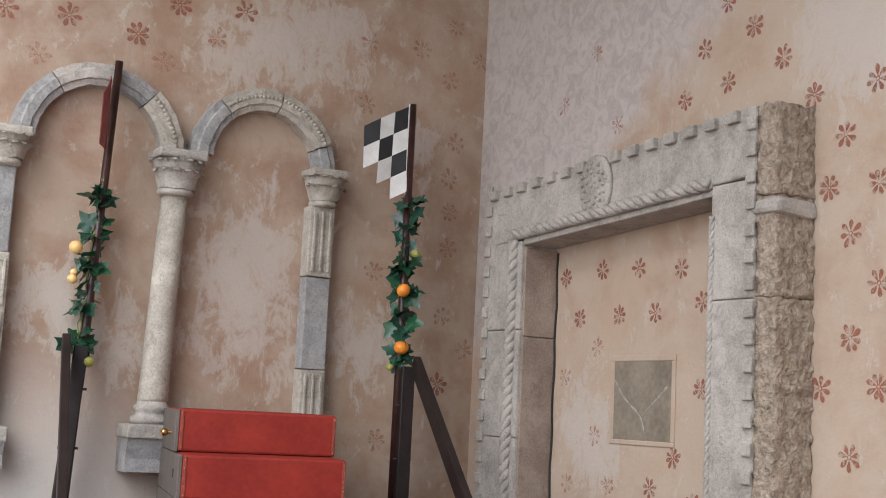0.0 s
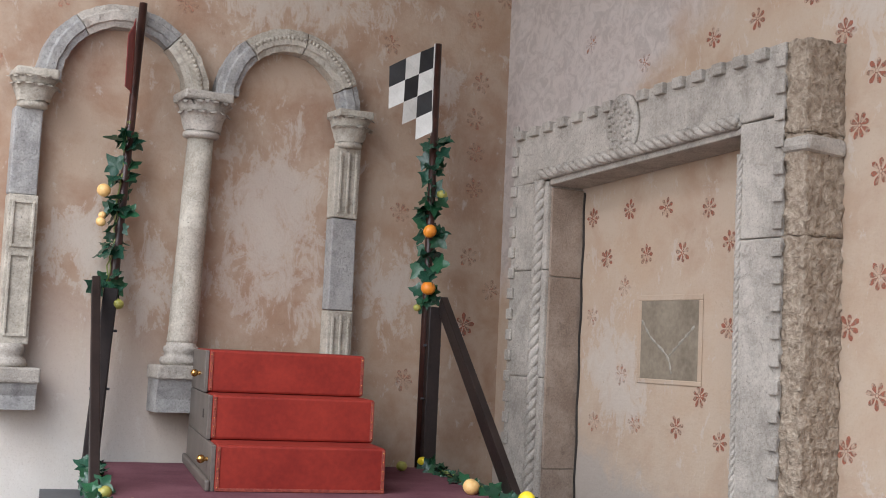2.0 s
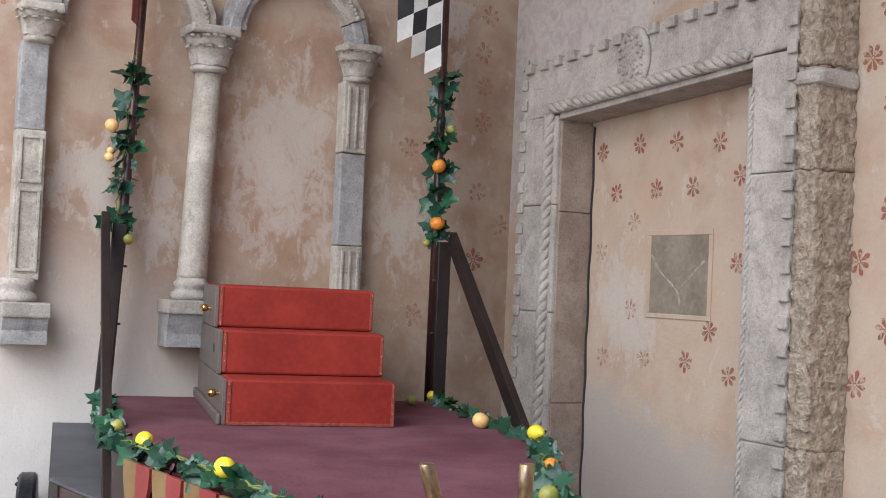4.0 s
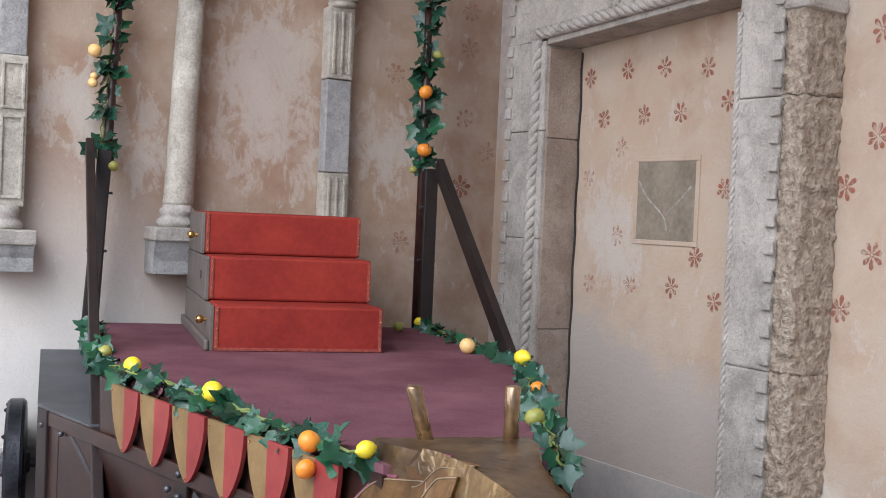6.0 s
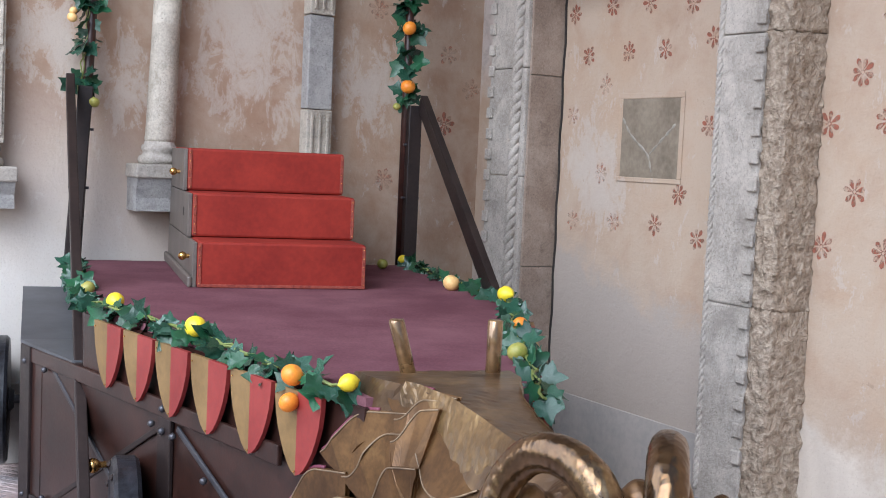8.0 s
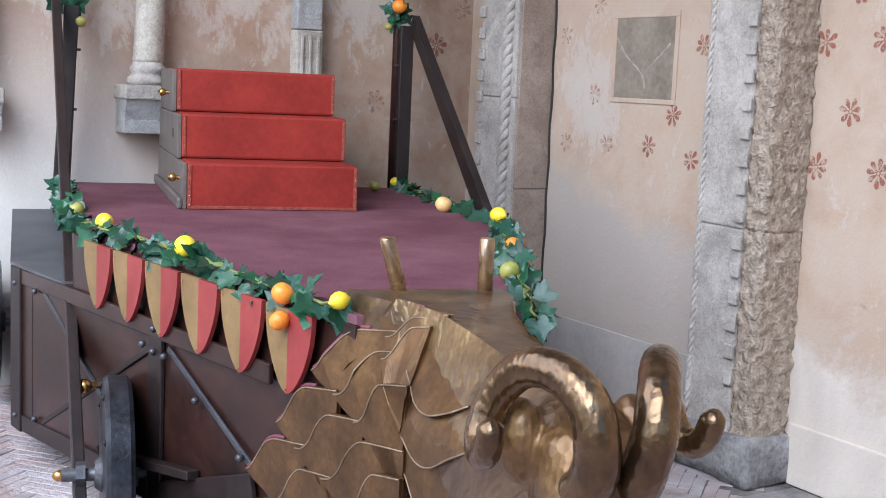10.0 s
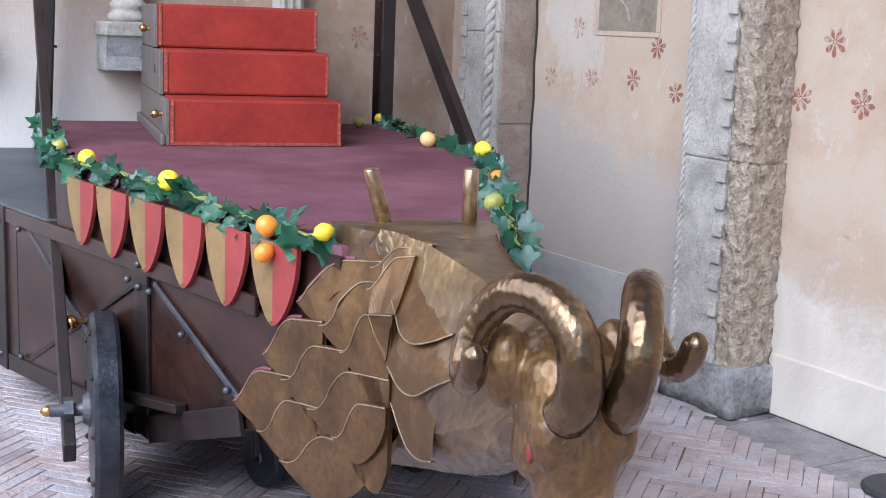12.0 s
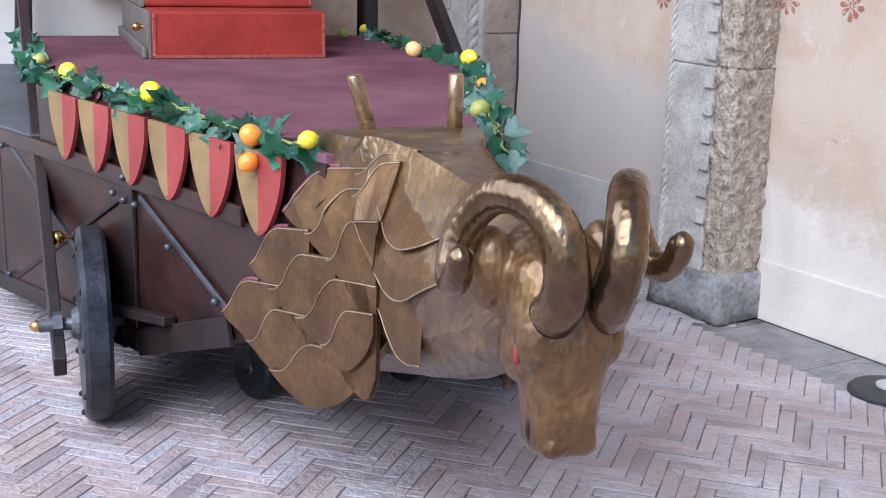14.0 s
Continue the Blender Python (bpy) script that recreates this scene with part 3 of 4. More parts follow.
    part("corbel", bm, M_BLUESTONE, parent, "rough grey bracket stone")


col = thing("column", Matrix.Identity(4), "engaged round marble column with leaf capital on a corbel", "column")
shaft = lathe([(0.076, 1.70), (0.082, 1.72), (0.079, 1.75), (0.077, 2.0), (0.075, 2.32), (0.078, 2.325), (0.075, 2.335), (0.073, 2.6), (0.071, 2.82)], 28, None, (-2.003, -0.09))
for v in shaft.verts:
    v.co.x -= 0.033 * (2.85 - v.co.z) / 1.1
roughen(shaft, 0.005, 9)
part("shaft", shaft, M_CREAM, col, smooth=True)
base = lathe([(0.105, 1.585), (0.112, 1.605), (0.105, 1.625), (0.088, 1.632), (0.084, 1.648), (0.096, 1.662), (0.092, 1.682), (0.080, 1.690), (0.080, 1.705)], 28, None, (-2.040, -0.09))
part("base", base, M_STONE, col, smooth=True)
capital(col, -2.005, 2.815, 3.06, 0.275, M_STONE, 0.18)
corbel(col, -2.045, 0.30, 1.585, 1.335, 0.22)

pil = thing("pilaster", Matrix.Translation((-0.028, 0, 0)), "narrow carved marble pilaster with capital on a corbel", "pilaster", "pilasters")
bm = boxed((-2.955, -0.10, 2.42), (-2.815, 0, 2.87), 0.008)
roughen(bm, 0.005, 12)
part("upper_block", bm, M_BLUESTONE, pil, "plain blue-grey block")
bm = boxed((-2.955, -0.11, 1.66), (-2.81, 0, 2.42), 0.006)
part("shaft", bm, M_CREAM, pil, "cream marble with carved panels")
for z0, z1 in ((1.70, 2.12), (2.15, 2.39)):
    for x0, x1, w0, w1 in ((-2.94, -2.925, z0, z1), (-2.84, -2.825, z0, z1), (-2.925, -2.84, z0, z0 + 0.015), (-2.925, -2.84, z1 - 0.015, z1)):
        part("panel_moulding", boxed((x0, -0.122, w0), (x1, -0.108, w1), 0.003), M_CREAM, pil)
base = lathe([(0.10, 1.545), (0.106, 1.565), (0.098, 1.585), (0.085, 1.595), (0.082, 1.61), (0.092, 1.628), (0.088, 1.65), (0.078, 1.665)], 24, None, (-2.91, -0.075))
part("base", base, M_STONE, pil, smooth=True)
capital(pil, -2.87, 2.865, 3.065, 0.215, M_CREAM, 0.15)
corbel(pil, -2.875, 0.24, 1.545, 1.335, 0.20)

pil = thing("pilaster", Matrix.Translation((-0.034, 0, 0)), "pieced marble pilaster of cream and grey blocks with capital", "pilaster", "pilasters")
for z0, z1, mm, nm in ((2.46, 2.87, M_CREAM, "carved_block"), (1.93, 2.455, M_BLUESTONE, "plain_block"), (1.42, 1.925, M_CREAM, "carved_block")):
    bm = boxed((-1.165, -0.105 if mm is M_CREAM else -0.095, z0), (-1.01, 0, z1), 0.007)
    roughen(bm, 0.005, 12)
    part(nm, bm, mm, pil, "plain chipped blue-grey block" if mm is M_BLUESTONE else "")
    if mm is M_CREAM:
        for x0, x1 in ((-1.145, -1.128), (-1.095, -1.08), (-1.047, -1.03)):
            part("flute", boxed((x0, -0.118, z0 + 0.03), (x1, -0.104, z1 - 0.03), 0.004), M_CREAM, pil)
capital(pil, -1.085, 2.865, 3.085, 0.225, M_CREAM, 0.15)
corbel(pil, -1.085, 0.24, 1.42, 1.30, 0.2)

# ---- stone portal round the blocked door ----
XF = -0.24
portal = thing("stone_portal", Matrix.Identity(4), "carved grey stone doorframe with notched border and rope moulding", "doorframe")


def rise(bm):
    """The lintel climbs a little away from the corner."""
    for v in bm.verts:
        v.co.z += 0.052 * (-v.co.y - 0.5)
    return bm


def stone(name, lo, hi, material=M_STONE, bev=0.010, amount=0.005, label="", sloped=False):
    bm = boxed(lo, hi, bev)
    if sloped:
        rise(bm)
    roughen(bm, amount, 11)
    return part(name, bm, material, portal, label)


# jamb by the corner: front blocks, then the deep reveal
for z0, z1 in ((0.0, 0.75), (0.752, 1.60), (1.602, 2.20), (2.202, 2.70)):
    stone("jamb_block", (XF, -0.87, z0), (0.0, -0.50, z1))
for z0, z1 in ((0.18, 1.10), (1.105, 2.16), (2.165, 2.66)):
    stone("reveal_block", (XF + 0.025, -0.885, z0), (-0.001, -0.862, z1), M_TAN, 0.004, 0.002)
# far jamb: smooth front, rough hewn flank
for z0, z1, mm in ((0.17, 1.10, M_STONE), (1.101, 2.272, M_STONE), (2.275, 2.80, M_STONE)):
    stone("jamb_block", (XF, -2.70, z0), (0.0, -2.42, z1), mm)
for z0, z1 in ((0.19, 1.10), (1.095, 2.272), (2.276, 2.715)):
    bm = grid_block((XF + 0.012, -2.815, z0), (0.0, -2.69, z1), 0.020, 0.019, 24)
    part("rough_block", bm, M_ROUGH, portal, "roughly hewn brown stone flank", True)
bm = grid_block((XF - 0.03, -2.86, 0.0), (0.0, -2.40, 0.215), 0.05, 0.014, 8)
part("plinth", bm, M_PLINTH, portal, "chipped dark grey base stone", True)
# lintel of two stones
stone("lintel_block", (XF, -1.66, 2.69), (0.0, -0.50, 3.0), sloped=True)
stone("lintel_block", (XF, -2.70, 2.70), (0.0, -1.665, 3.01), sloped=True)
bm = grid_block((XF + 0.012, -2.815, 2.72), (0.0, -2.69, 3.125), 0.020, 0.019, 24)
part("rough_block", bm, M_ROUGH, portal, "roughly hewn brown stone flank", True)
stone("band", (XF - 0.004, -2.838, 2.635), (0.0, -2.68, 2.705), M_STONE, 0.022, 0.014)
stone("soffit_slab", (XF + 0.01, -2.42, 2.655), (0.0, -0.87, 2.70), M_STONE, 0.006, 0.004, sloped=True)

# notched border: small square teeth on the outer edge
tooth = finish(boxed((-0.016, -0.030, -0.031), (0.0, 0.026, 0.031), 0.006), "tooth", M_STONE)
tooth_h = finish(boxed((-0.030, -0.036, -0.022), (0.02, 0.036, 0.034), 0.007), "tooth", M_STONE)


def put(mesh, name, parent, m):
    ob = new(name, mesh)
    ob.parent = parent
    ob.matrix_world = m
    return ob


z = 0.42
while z < 3.02:
    put(tooth, "tooth", portal, pose(XF, -0.525 + random.uniform(-.003, .003), z))
    put(tooth, "tooth", portal, pose(XF - 0.004, -2.682, z + 0.03))
    z += 0.118
z = -0.58
while z > -2.66:
    put(tooth_h, "tooth", portal, pose(XF, z, 2.975 + 0.052 * (-z - 0.5), -3, 0, 0))
    z -= 0.142


def rope(a, b, r, turns):
    """A twisted rope moulding: three strands about a straight core."""
    a, b = Vector(a), Vector(b)
    d = (b - a).normalized()
    x = d.orthogonal().normalized()
    y = d.cross(x)
    bm = bmesh.new()
    n = int(turns * 8)
    for s in range(3):
        pts = []
        for k in range(n + 1):
            t = k / n
            ang = math.tau * (t * turns + s / 3)
            pts.append(a.lerp(b, t) + (x * math.cos(ang) + y * math.sin(ang)) * r * 0.5)
        tube(pts, r * 0.62, 6, bm=bm)
    return bm


part("rope_moulding", rope((XF - 0.004, -0.80, 0.25), (XF - 0.004, -0.80, 2.70), 0.036, 14), M_STONE, portal, smooth=True)
part("rope_moulding", rope((XF - 0.004, -0.80, 2.735), (XF - 0.004, -2.42, 2.815), 0.034, 9), M_STONE, portal, smooth=True)
part("rope_moulding", rope((XF - 0.002, -2.432, 0.25), (XF - 0.002, -2.432, 2.66), 0.015, 22), M_STONE, portal, smooth=True)
# carved round boss on the lintel
bm = bmesh.new()
lathe([(0.145, 0.0), (0.145, 0.018), (0.128, 0.030), (0.10, 0.026), (0.04, 0.034)], 30, bm)
bm.transform(pose(XF, -1.56, 2.91, 0, -90, 0) @ Matrix.Diagonal((1.15, 0.92, 1, 1)))
boss = part("boss", bm, M_STONE, portal, "round carved emblem", True)
for k in range(34):
    rr, a = 0.115 * math.sqrt((k + 0.5) / 34), k * 2.4
    part("carved_knob", ball((XF - 0.03, rr * math.cos(a) - 1.56, 2.91 + 1.15 * rr * math.sin(a)), 0.014, sub=1), M_STONE, boss, smooth=True)

# joint line of the blocked door and the small framed recess
bm = tube([(-0.004, -0.892 - 0.006 * math.sin(k * 1.7), 0.05 + k * 0.1) for k in range(27)], 0.007, 6)
solid("door_joint", bm, M_CRACK, "dark open joint beside the walled-up doorway", "crack", "structure")
niche = thing("wall_recess", Matrix.Identity(4), "small square slate panel with a thin plaster frame", "wall panel")
part("panel", boxed((-0.004, -1.90, 1.63), (0.0, -1.445, 2.03), 0.0), M_SLATE, niche, "dark worn slate panel")
for lo, hi in (((-0.007, -1.93, 1.605), (0, -1.42, 1.63)), ((-0.007, -1.93, 2.03), (0, -1.42, 2.06)), ((-0.007, -1.93, 1.63), (0, -1.90, 2.03)), ((-0.007, -1.445, 1.63), (0, -1.42, 2.03))):
    part("frame_strip", boxed(lo, hi, 0.004), M_DOORWALL, niche)

# pale scratched lines on the slate
for pts in ([(-1.45, 1.93), (-1.53, 1.84), (-1.66, 1.75), (-1.70, 1.66)], [(-1.87, 1.90), (-1.78, 1.83), (-1.68, 1.75)]):
    part("pale_streak", tube([(0.002, y, z) for y, z in glide(pts, 6)], [0.009 + 0.0025 * math.sin(k * 2.1) for k in range(6 * len(pts) - 5)], 8), M_STREAK, niche, smooth=True)

# ---- black rubber base of a barrier post ----
disc = thing("barrier_base", pose(-0.27, -3.78, 0.0), "flat round black base with grey centre on the floor", "stand base")
part("disc", lathe([(0.150, 0.0), (0.152, 0.012), (0.140, 0.022), (0.06, 0.028)], 40), M_PLASTIC, disc, smooth=False)
part("hub", lathe([(0.052, 0.026), (0.052, 0.036), (0.045, 0.040), (0.018, 0.040)], 24), M_GREYPL, disc)


# ---- the festival cart; its own axes: u forward, v to its right, z up ----
AX = Vector((-0.22, -0.975, 0)).normalized()
CART = Matrix.Identity(4)
CART.col[0][:3], CART.col[1][:3], CART.col[3][:3] = AX, (-AX.y, AX.x, 0), (-1.57, -0.16, 0)
cart = thing("festival_cart", CART, "dark brown wooden festival cart with a bronze ram figurehead", "cart")
DECK = 1.07


def hull(stations, material, name, label=""):
    """A body from (u, half width, bottom, top) stations."""
    bm = bmesh.new()
    rows = [[bm.verts.new((u, s * w, z)) for s, z in ((-1, b), (-1, t), (1, t), (1, b))] for u, w, b, t in stations]
    for p, q in zip(rows, rows[1:]):
        for k in range(4):
            bm.faces.new((p[k], p[(k + 1) % 4], q[(k + 1) % 4], q[k]))
    bm.faces.new(rows[0])
    bm.faces.new(rows[-1])
    es = [e for e in bm.edges if e.calc_face_angle(0) > 0.3]
    bmesh.ops.bevel(bm, geom=es, offset=0.008, segments=2, affect="EDGES")
    return part(name, bm, material, cart, label)


hull([(0.30, 1.135, 0.14, 0.935), (1.41, 1.11, 0.14, 0.835), (2.84, 0.595, 0.25, 0.835), (3.44, 0.375, 0.47, 0.835), (3.86, 0.225, 0.54, 0.835)], M_CART, "body")
hull([(0.295, 1.142, 0.934, 0.948), (1.405, 1.118, 0.834, 0.848), (1.95, 0.915, 0.836, 0.848)], M_BOXTOP, "side_top", "worn dark grey top board")
hull([(0.10, 0.895, 0.84, 1.045), (2.05, 0.875, 0.84, 1.045), (2.6, 0.665, 0.84, 1.045), (3.45, 0.370, 0.84, 1.045), (3.86, 0.225, 0.84, 1.045)], M_CART, "upper_body")
hull([(0.10, 0.888, 1.046, DECK), (2.05, 0.868, 1.046, DECK), (2.6, 0.65, 1.046, DECK), (3.45, 0.360, 1.046, DECK), (3.85, 0.22, 1.046, DECK)], M_CARPET, "deck_carpet", "worn wine-red carpet on the deck")

# framing on the slanting sides: a frame of reference for each flank
T0, T1 = Vector((1.41, 1.10)), Vector((3.97, 0.20))


def flank(s, u, z, out=0.0):
    """A point on the slanting flank (s = -1 or 1) at u, raised outwards."""
    k = (u - T0.x) / (T1.x - T0.x)
    v = T0.y + (T1.y - T0.y) * k
    d = (T1 - T0).normalized()
    return Vector((u + d.y * -out * 1.0, s * (v + d.x * out), z))


def flank_board(s, a, b, w, d, material, name, label=""):
    pa, pb = flank(s, *a, d * 0.5), flank(s, *b, d * 0.5)
    dd = (T1 - T0).normalized()
    nrm = Vector((-dd.y, s * dd.x, 0))
    z = (pb - pa).normalized()
    part(name, beam(pa, pb, d, w, 0.004, nrm), material, cart, label)


for s in (-1, 1):
    flank_board(s, (1.475, 0.15), (1.475, 0.835), 0.12, 0.022, M_TRIM, "corner_post")
    flank_board(s, (1.62, 0.2), (1.62, 0.80), 0.05, 0.010, M_CART, "stile")
    flank_board(s, (1.42, 0.80), (3.50, 0.842), 0.06, 0.016, M_CART, "top_rail")
    flank_board(s, (1.54, 0.19), (2.74, 0.275), 0.07, 0.018, M_TRIM, "bottom_rail")
    flank_board(s, (2.78, 0.25), (2.78, 0.80), 0.10, 0.016, M_TRIM, "middle_post")
    flank_board(s, (2.83, 0.285), (3.42, 0.49), 0.09, 0.018, M_TRIM, "bottom_rail")
    flank_board(s, (1.74, 0.79), (2.72, 0.30), 0.022, 0.010, M_STRIP, "brace")
    flank_board(s, (2.74, 0.76), (1.74, 0.24), 0.022, 0.010, M_TRIM, "brace")
    flank_board(s, (2.86, 0.78), (3.42, 0.54), 0.022, 0.010, M_STRIP, "brace")
    for u, z in ((1.475, 0.77), (1.475, 0.21), (1.70, 0.77), (1.70, 0.25), (2.70, 0.765), (2.78, 0.755), (2.86, 0.755), (2.78, 0.83), (3.08, 0.665), (3.36, 0.565)):
        part("bolt", ball(flank(s, u, z, 0.022), 0.014, sub=1), M_STRIP, cart, smooth=True)
    part("knob", ball(flank(s, 2.30, 0.53, 0.055), 0.028, sub=2), M_BRASS, cart, "brass knob", True)
    part("knob_stem", tube([flank(s, 2.30, 0.53, 0.0), flank(s, 2.30, 0.53, 0.05)], 0.012, 8), M_BRASS, cart)

# shields along both flanks
for s in (-1, 1):
    for k in range(6):
        u = 2.332 + k * 0.256
        dd = Vector((T1.x - T0.x, s * (T1.y - T0.y), 0)).normalized()
        top, bot, hw = 1.045, 0.815, 0.124
        prof = [(0.0, bot), (0.17, bot + 0.008), (0.34, bot + 0.024), (0.52, bot + 0.050), (0.68, bot + 0.080), (0.82, bot + 0.115), (0.92, bot + 0.150), (0.98, bot + 0.19), (1.0, top)]
        org = flank(s, u, 0.0, 0.028)
        shield = part("shield", plate([(0, top), (0, bot)] + [(hw * f * -1, z) for f, z in prof[1:]], 0.014), M_GOLD, cart, "heraldic shield, half gold and half red")
        red = part("red_half", plate([(0, top), (0, bot)] + [(hw * f, z) for f, z in prof[1:]], 0.014), M_SHRED, shield, "red painted half")
        nrm = Vector((-dd.y, dd.x, 0)) if s == -1 else Vector((-dd.y, dd.x, 0))
        m = Matrix((dd, nrm, Vector((0, 0, 1)))).transposed().to_4x4()
        m.translation = org
        for ob in (shield, red):
            ob.data.transform(m)
        for du, zz in ((0, bot + 0.012), (-hw * 0.85, top - 0.02)):
            part("stud", ball(m @ Vector((du, -0.004 if s == -1 else 0.014, zz)), 0.0032, sub=1), M_BRASS, shield)


# wheels: big scuffed side wheels and small castors
def side_wheel(u, s, v, r, zc):
    wheel = part("wheel", lathe([(r - 0.05, -0.046), (r - 0.012, -0.044), (r, -0.030), (r, 0.030), (r - 0.012, 0.044), (r - 0.05, 0.046)], 72), M_RUBBER, cart, "scuffed black solid wheel")
    turn = pose(u, s * v, zc, 90, 0, 0)
    wheel.data.transform(turn)
    rim = lathe([(r - 0.05, -0.030), (r - 0.06, -0.020), (r - 0.06, 0.020), (r - 0.05, 0.030)], 40)
    rim.transform(turn)
    part("rim", rim, M_TRIM, wheel)
    hub = lathe([(0.045, -0.07), (0.06, -0.05), (0.06, 0.05), (0.045, 0.07)], 20)
    hub.transform(turn)
    part("hub", hub, M_HUB, wheel)
    for k in range(10):
        a = k * math.tau / 10
        part("stud", ball((u + (r - 0.028) * math.cos(a), s * (v + 0.046), zc + (r - 0.028) * math.sin(a)), 0.012, sub=1), M_TRIM, wheel)
    return wheel


for s in (-1, 1):
    side_wheel(2.70, s, 0.745, 0.325, 0.325)
    side_wheel(0.42, s, 1.24, 0.315, 0.40)
    part("axle", tube([(2.70, s * 0.55, 0.325), (2.70, s * 0.92, 0.325)], 0.022, 12), M_HUB, cart, smooth=True)
    part("axle_nut", tube([(2.70, s * 0.845, 0.325), (2.70, s * 0.875, 0.325)], 0.045, 6), M_HUB, cart)
    part("axle_knob", ball((2.70, s * 0.925, 0.325), 0.020, (1, 1.3, 1)), M_BRASS, cart, "brass axle cap", True)
    part("axle_arm", beam((2.72, s * 0.72, 0.385), (3.09, s * 0.535, 0.43), 0.045, 0.03), M_TRIM, cart)
    part("axle", tube([(0.42, s * 1.05, 0.40), (0.42, s * 1.34, 0.40)], 0.022, 12), M_HUB, cart, smooth=True)
    # castors under the prow
    r = 0.115
    wu, wv = (2.69, -0.205) if s < 0 else (2.65, 0.355)
    castor = part("castor", lathe([(r - 0.03, -0.022), (r - 0.008, -0.022), (r, -0.010), (r, 0.010), (r - 0.008, 0.022), (r - 0.03, 0.022)], 32), M_RUBBER, cart, "black rubber castor wheel")
    turn = pose(wu, wv, r, 90, 0, 22)
    castor.data.transform(turn)
    bm = lathe([(r - 0.035, -0.012), (0.03, -0.016), (0.02, -0.03), (0.02, 0.03), (0.03, 0.016), (r - 0.035, 0.012)], 24)
    bm.transform(turn)
    part("castor_hub", bm, M_HUB, castor)
    part("fork", beam((wu, wv, r), (wu - 0.04, wv, 0.33), 0.07, 0.05), M_TRIM, castor)

# posts with poles, struts and pennants
for s in (-1, 1):
    lean, pu = (0.10, 0.15) if s < 0 else (0.0, 0.0)
    part("post", beam((pu + 0.05, s * 0.925, 0.86), (pu + 0.05, s * 0.925 + lean * 0.65, 1.97), 0.075, 0.075, 0.006), M_TRIM, cart)
    part("pole", tube([(pu, s * 0.89, 1.05), (pu, s * 0.89 + lean * 0.45, 2.1), (pu, s * 0.89 + lean, 3.50)], [0.026, 0.025, 0.021], 14), M_POLE, cart, "slim dark red-brown pole", True)
    part("strut", beam((pu + 0.08, s * (0.938 if s < 0 else 0.965), 1.99), (2.78, s * (0.860 if s < 0 else 0.93), 0.20), 0.042, 0.095, 0.005), M_TRIM, cart, "long flat diagonal stay")
    for z in (1.05, 1.45, 1.75):
        part("bolt", tube([(pu + 0.05, s * 0.87 + lean * 0.6 * (z - 0.86), z), (pu + 0.05, s * 0.972 + lean * 0.6 * (z - 0.86), z)], 0.008, 6), M_STRIP, cart)

# checked pennant on the right pole, cell by cell
flag = part("flag", boxed((-0.012, 0.868, 2.96), (0.008, 0.874, 3.50), 0.0), M_WHITE, cart, "black and white checked pennant")
for i in range(3):
    for j in range(4 - i if i else 4):
        bm = bmesh.new()
        vs = []
        for a, b in ((i, j + 1), (i + 1, j + 1), (i + 1, j), (i, j)):
            zz = 3.49 - 0.128 * b - 0.045 * a
            vs.append(bm.verts.new((-0.018 * a + 0.024 * math.sin(a * 1.9 + zz * 5), 0.872 - a * 0.084, zz)))
        f = bm.faces.new(vs)
        r = bmesh.ops.extrude_face_region(bm, geom=[f])
        for v in r["geom"]:
            if isinstance(v, bmesh.types.BMVert):
                v.co.x += 0.003
        part("check", bm, M_WHITE if (i + j) % 2 else M_BLACK, flag)
bm = bmesh.new()
pts = [[(0.17 + 0.20 * a, -0.90 + 0.075 - 0.040 * a + 0.008 * math.sin(3 * a), 3.42 - 0.42 * b - 0.15 * a * (1 - b)) for a in (0.1, 0.5, 1.0)] for b in (0, 0.5, 1)]
vv = [[bm.verts.new(p) for p in row] for row in pts]
for a in (0, 1):
    for b in (0, 1):
        bm.faces.new((vv[a][b], vv[a + 1][b], vv[a + 1][b + 1], vv[a][b + 1]))
r = bmesh.ops.extrude_face_region(bm, geom=bm.faces[:])
for v in r["geom"]:
    if isinstance(v, bmesh.types.BMVert):
        v.co.y += 0.004
part("flag", bm, M_SHRED, cart, "red pennant seen nearly edge on")

# ---- the ram figurehead ----
X, Y, Z = (1, 0, 0), (0, 1, 0), (0, 0, 1)
# neck: (u, top, half width of the flat top, shoulder height, half width, underside)
NECK = [(3.70, 1.112, 0.215, 0.92, 0.270, 0.485), (3.85, 1.120, 0.195, 0.92, 0.225, 0.48), (4.02, 1.125, 0.130, 0.90, 0.172, 0.53), (4.15, 1.118, 0.092, 0.89, 0.160, 0.57), (4.30, 1.105, 0.072, 0.89, 0.158, 0.615),
        (4.45, 1.095, 0.060, 0.90, 0.144, 0.67), (4.60, 1.09, 0.045, 0.95, 0.122, 0.745), (4.72, 1.07, 0.035, 0.97, 0.095, 0.81), (4.80, 1.03, 0.02, 0.96, 0.05, 0.865)]


def neck_at(u):
    for a, b in zip(NECK, NECK[1:]):
        if u <= b[0]:
            k = max(0.0, (u - a[0]) / (b[0] - a[0]))
            return [p + (q - p) * k for p, q in zip(a, b)]
    return list(NECK[-1])


def neck_body():
    """Flat back, slanting shoulders and a rounded breast, cut in small chisel facets."""
    rng = random.Random(31)
    bm = bmesh.new()
    rows = []
    for i in range(54):
        u, top, a, sh, w, bot = neck_at(3.70 + 1.10 * i / 53)
        low = sh + (bot - sh) * 0.55
        key = [(0, top), (a, top), (w, sh), (w * 0.97, low), (w * 0.80, low + (bot - low) * 0.55), (w * 0.45, bot + 0.012), (0, bot)]
        half = []
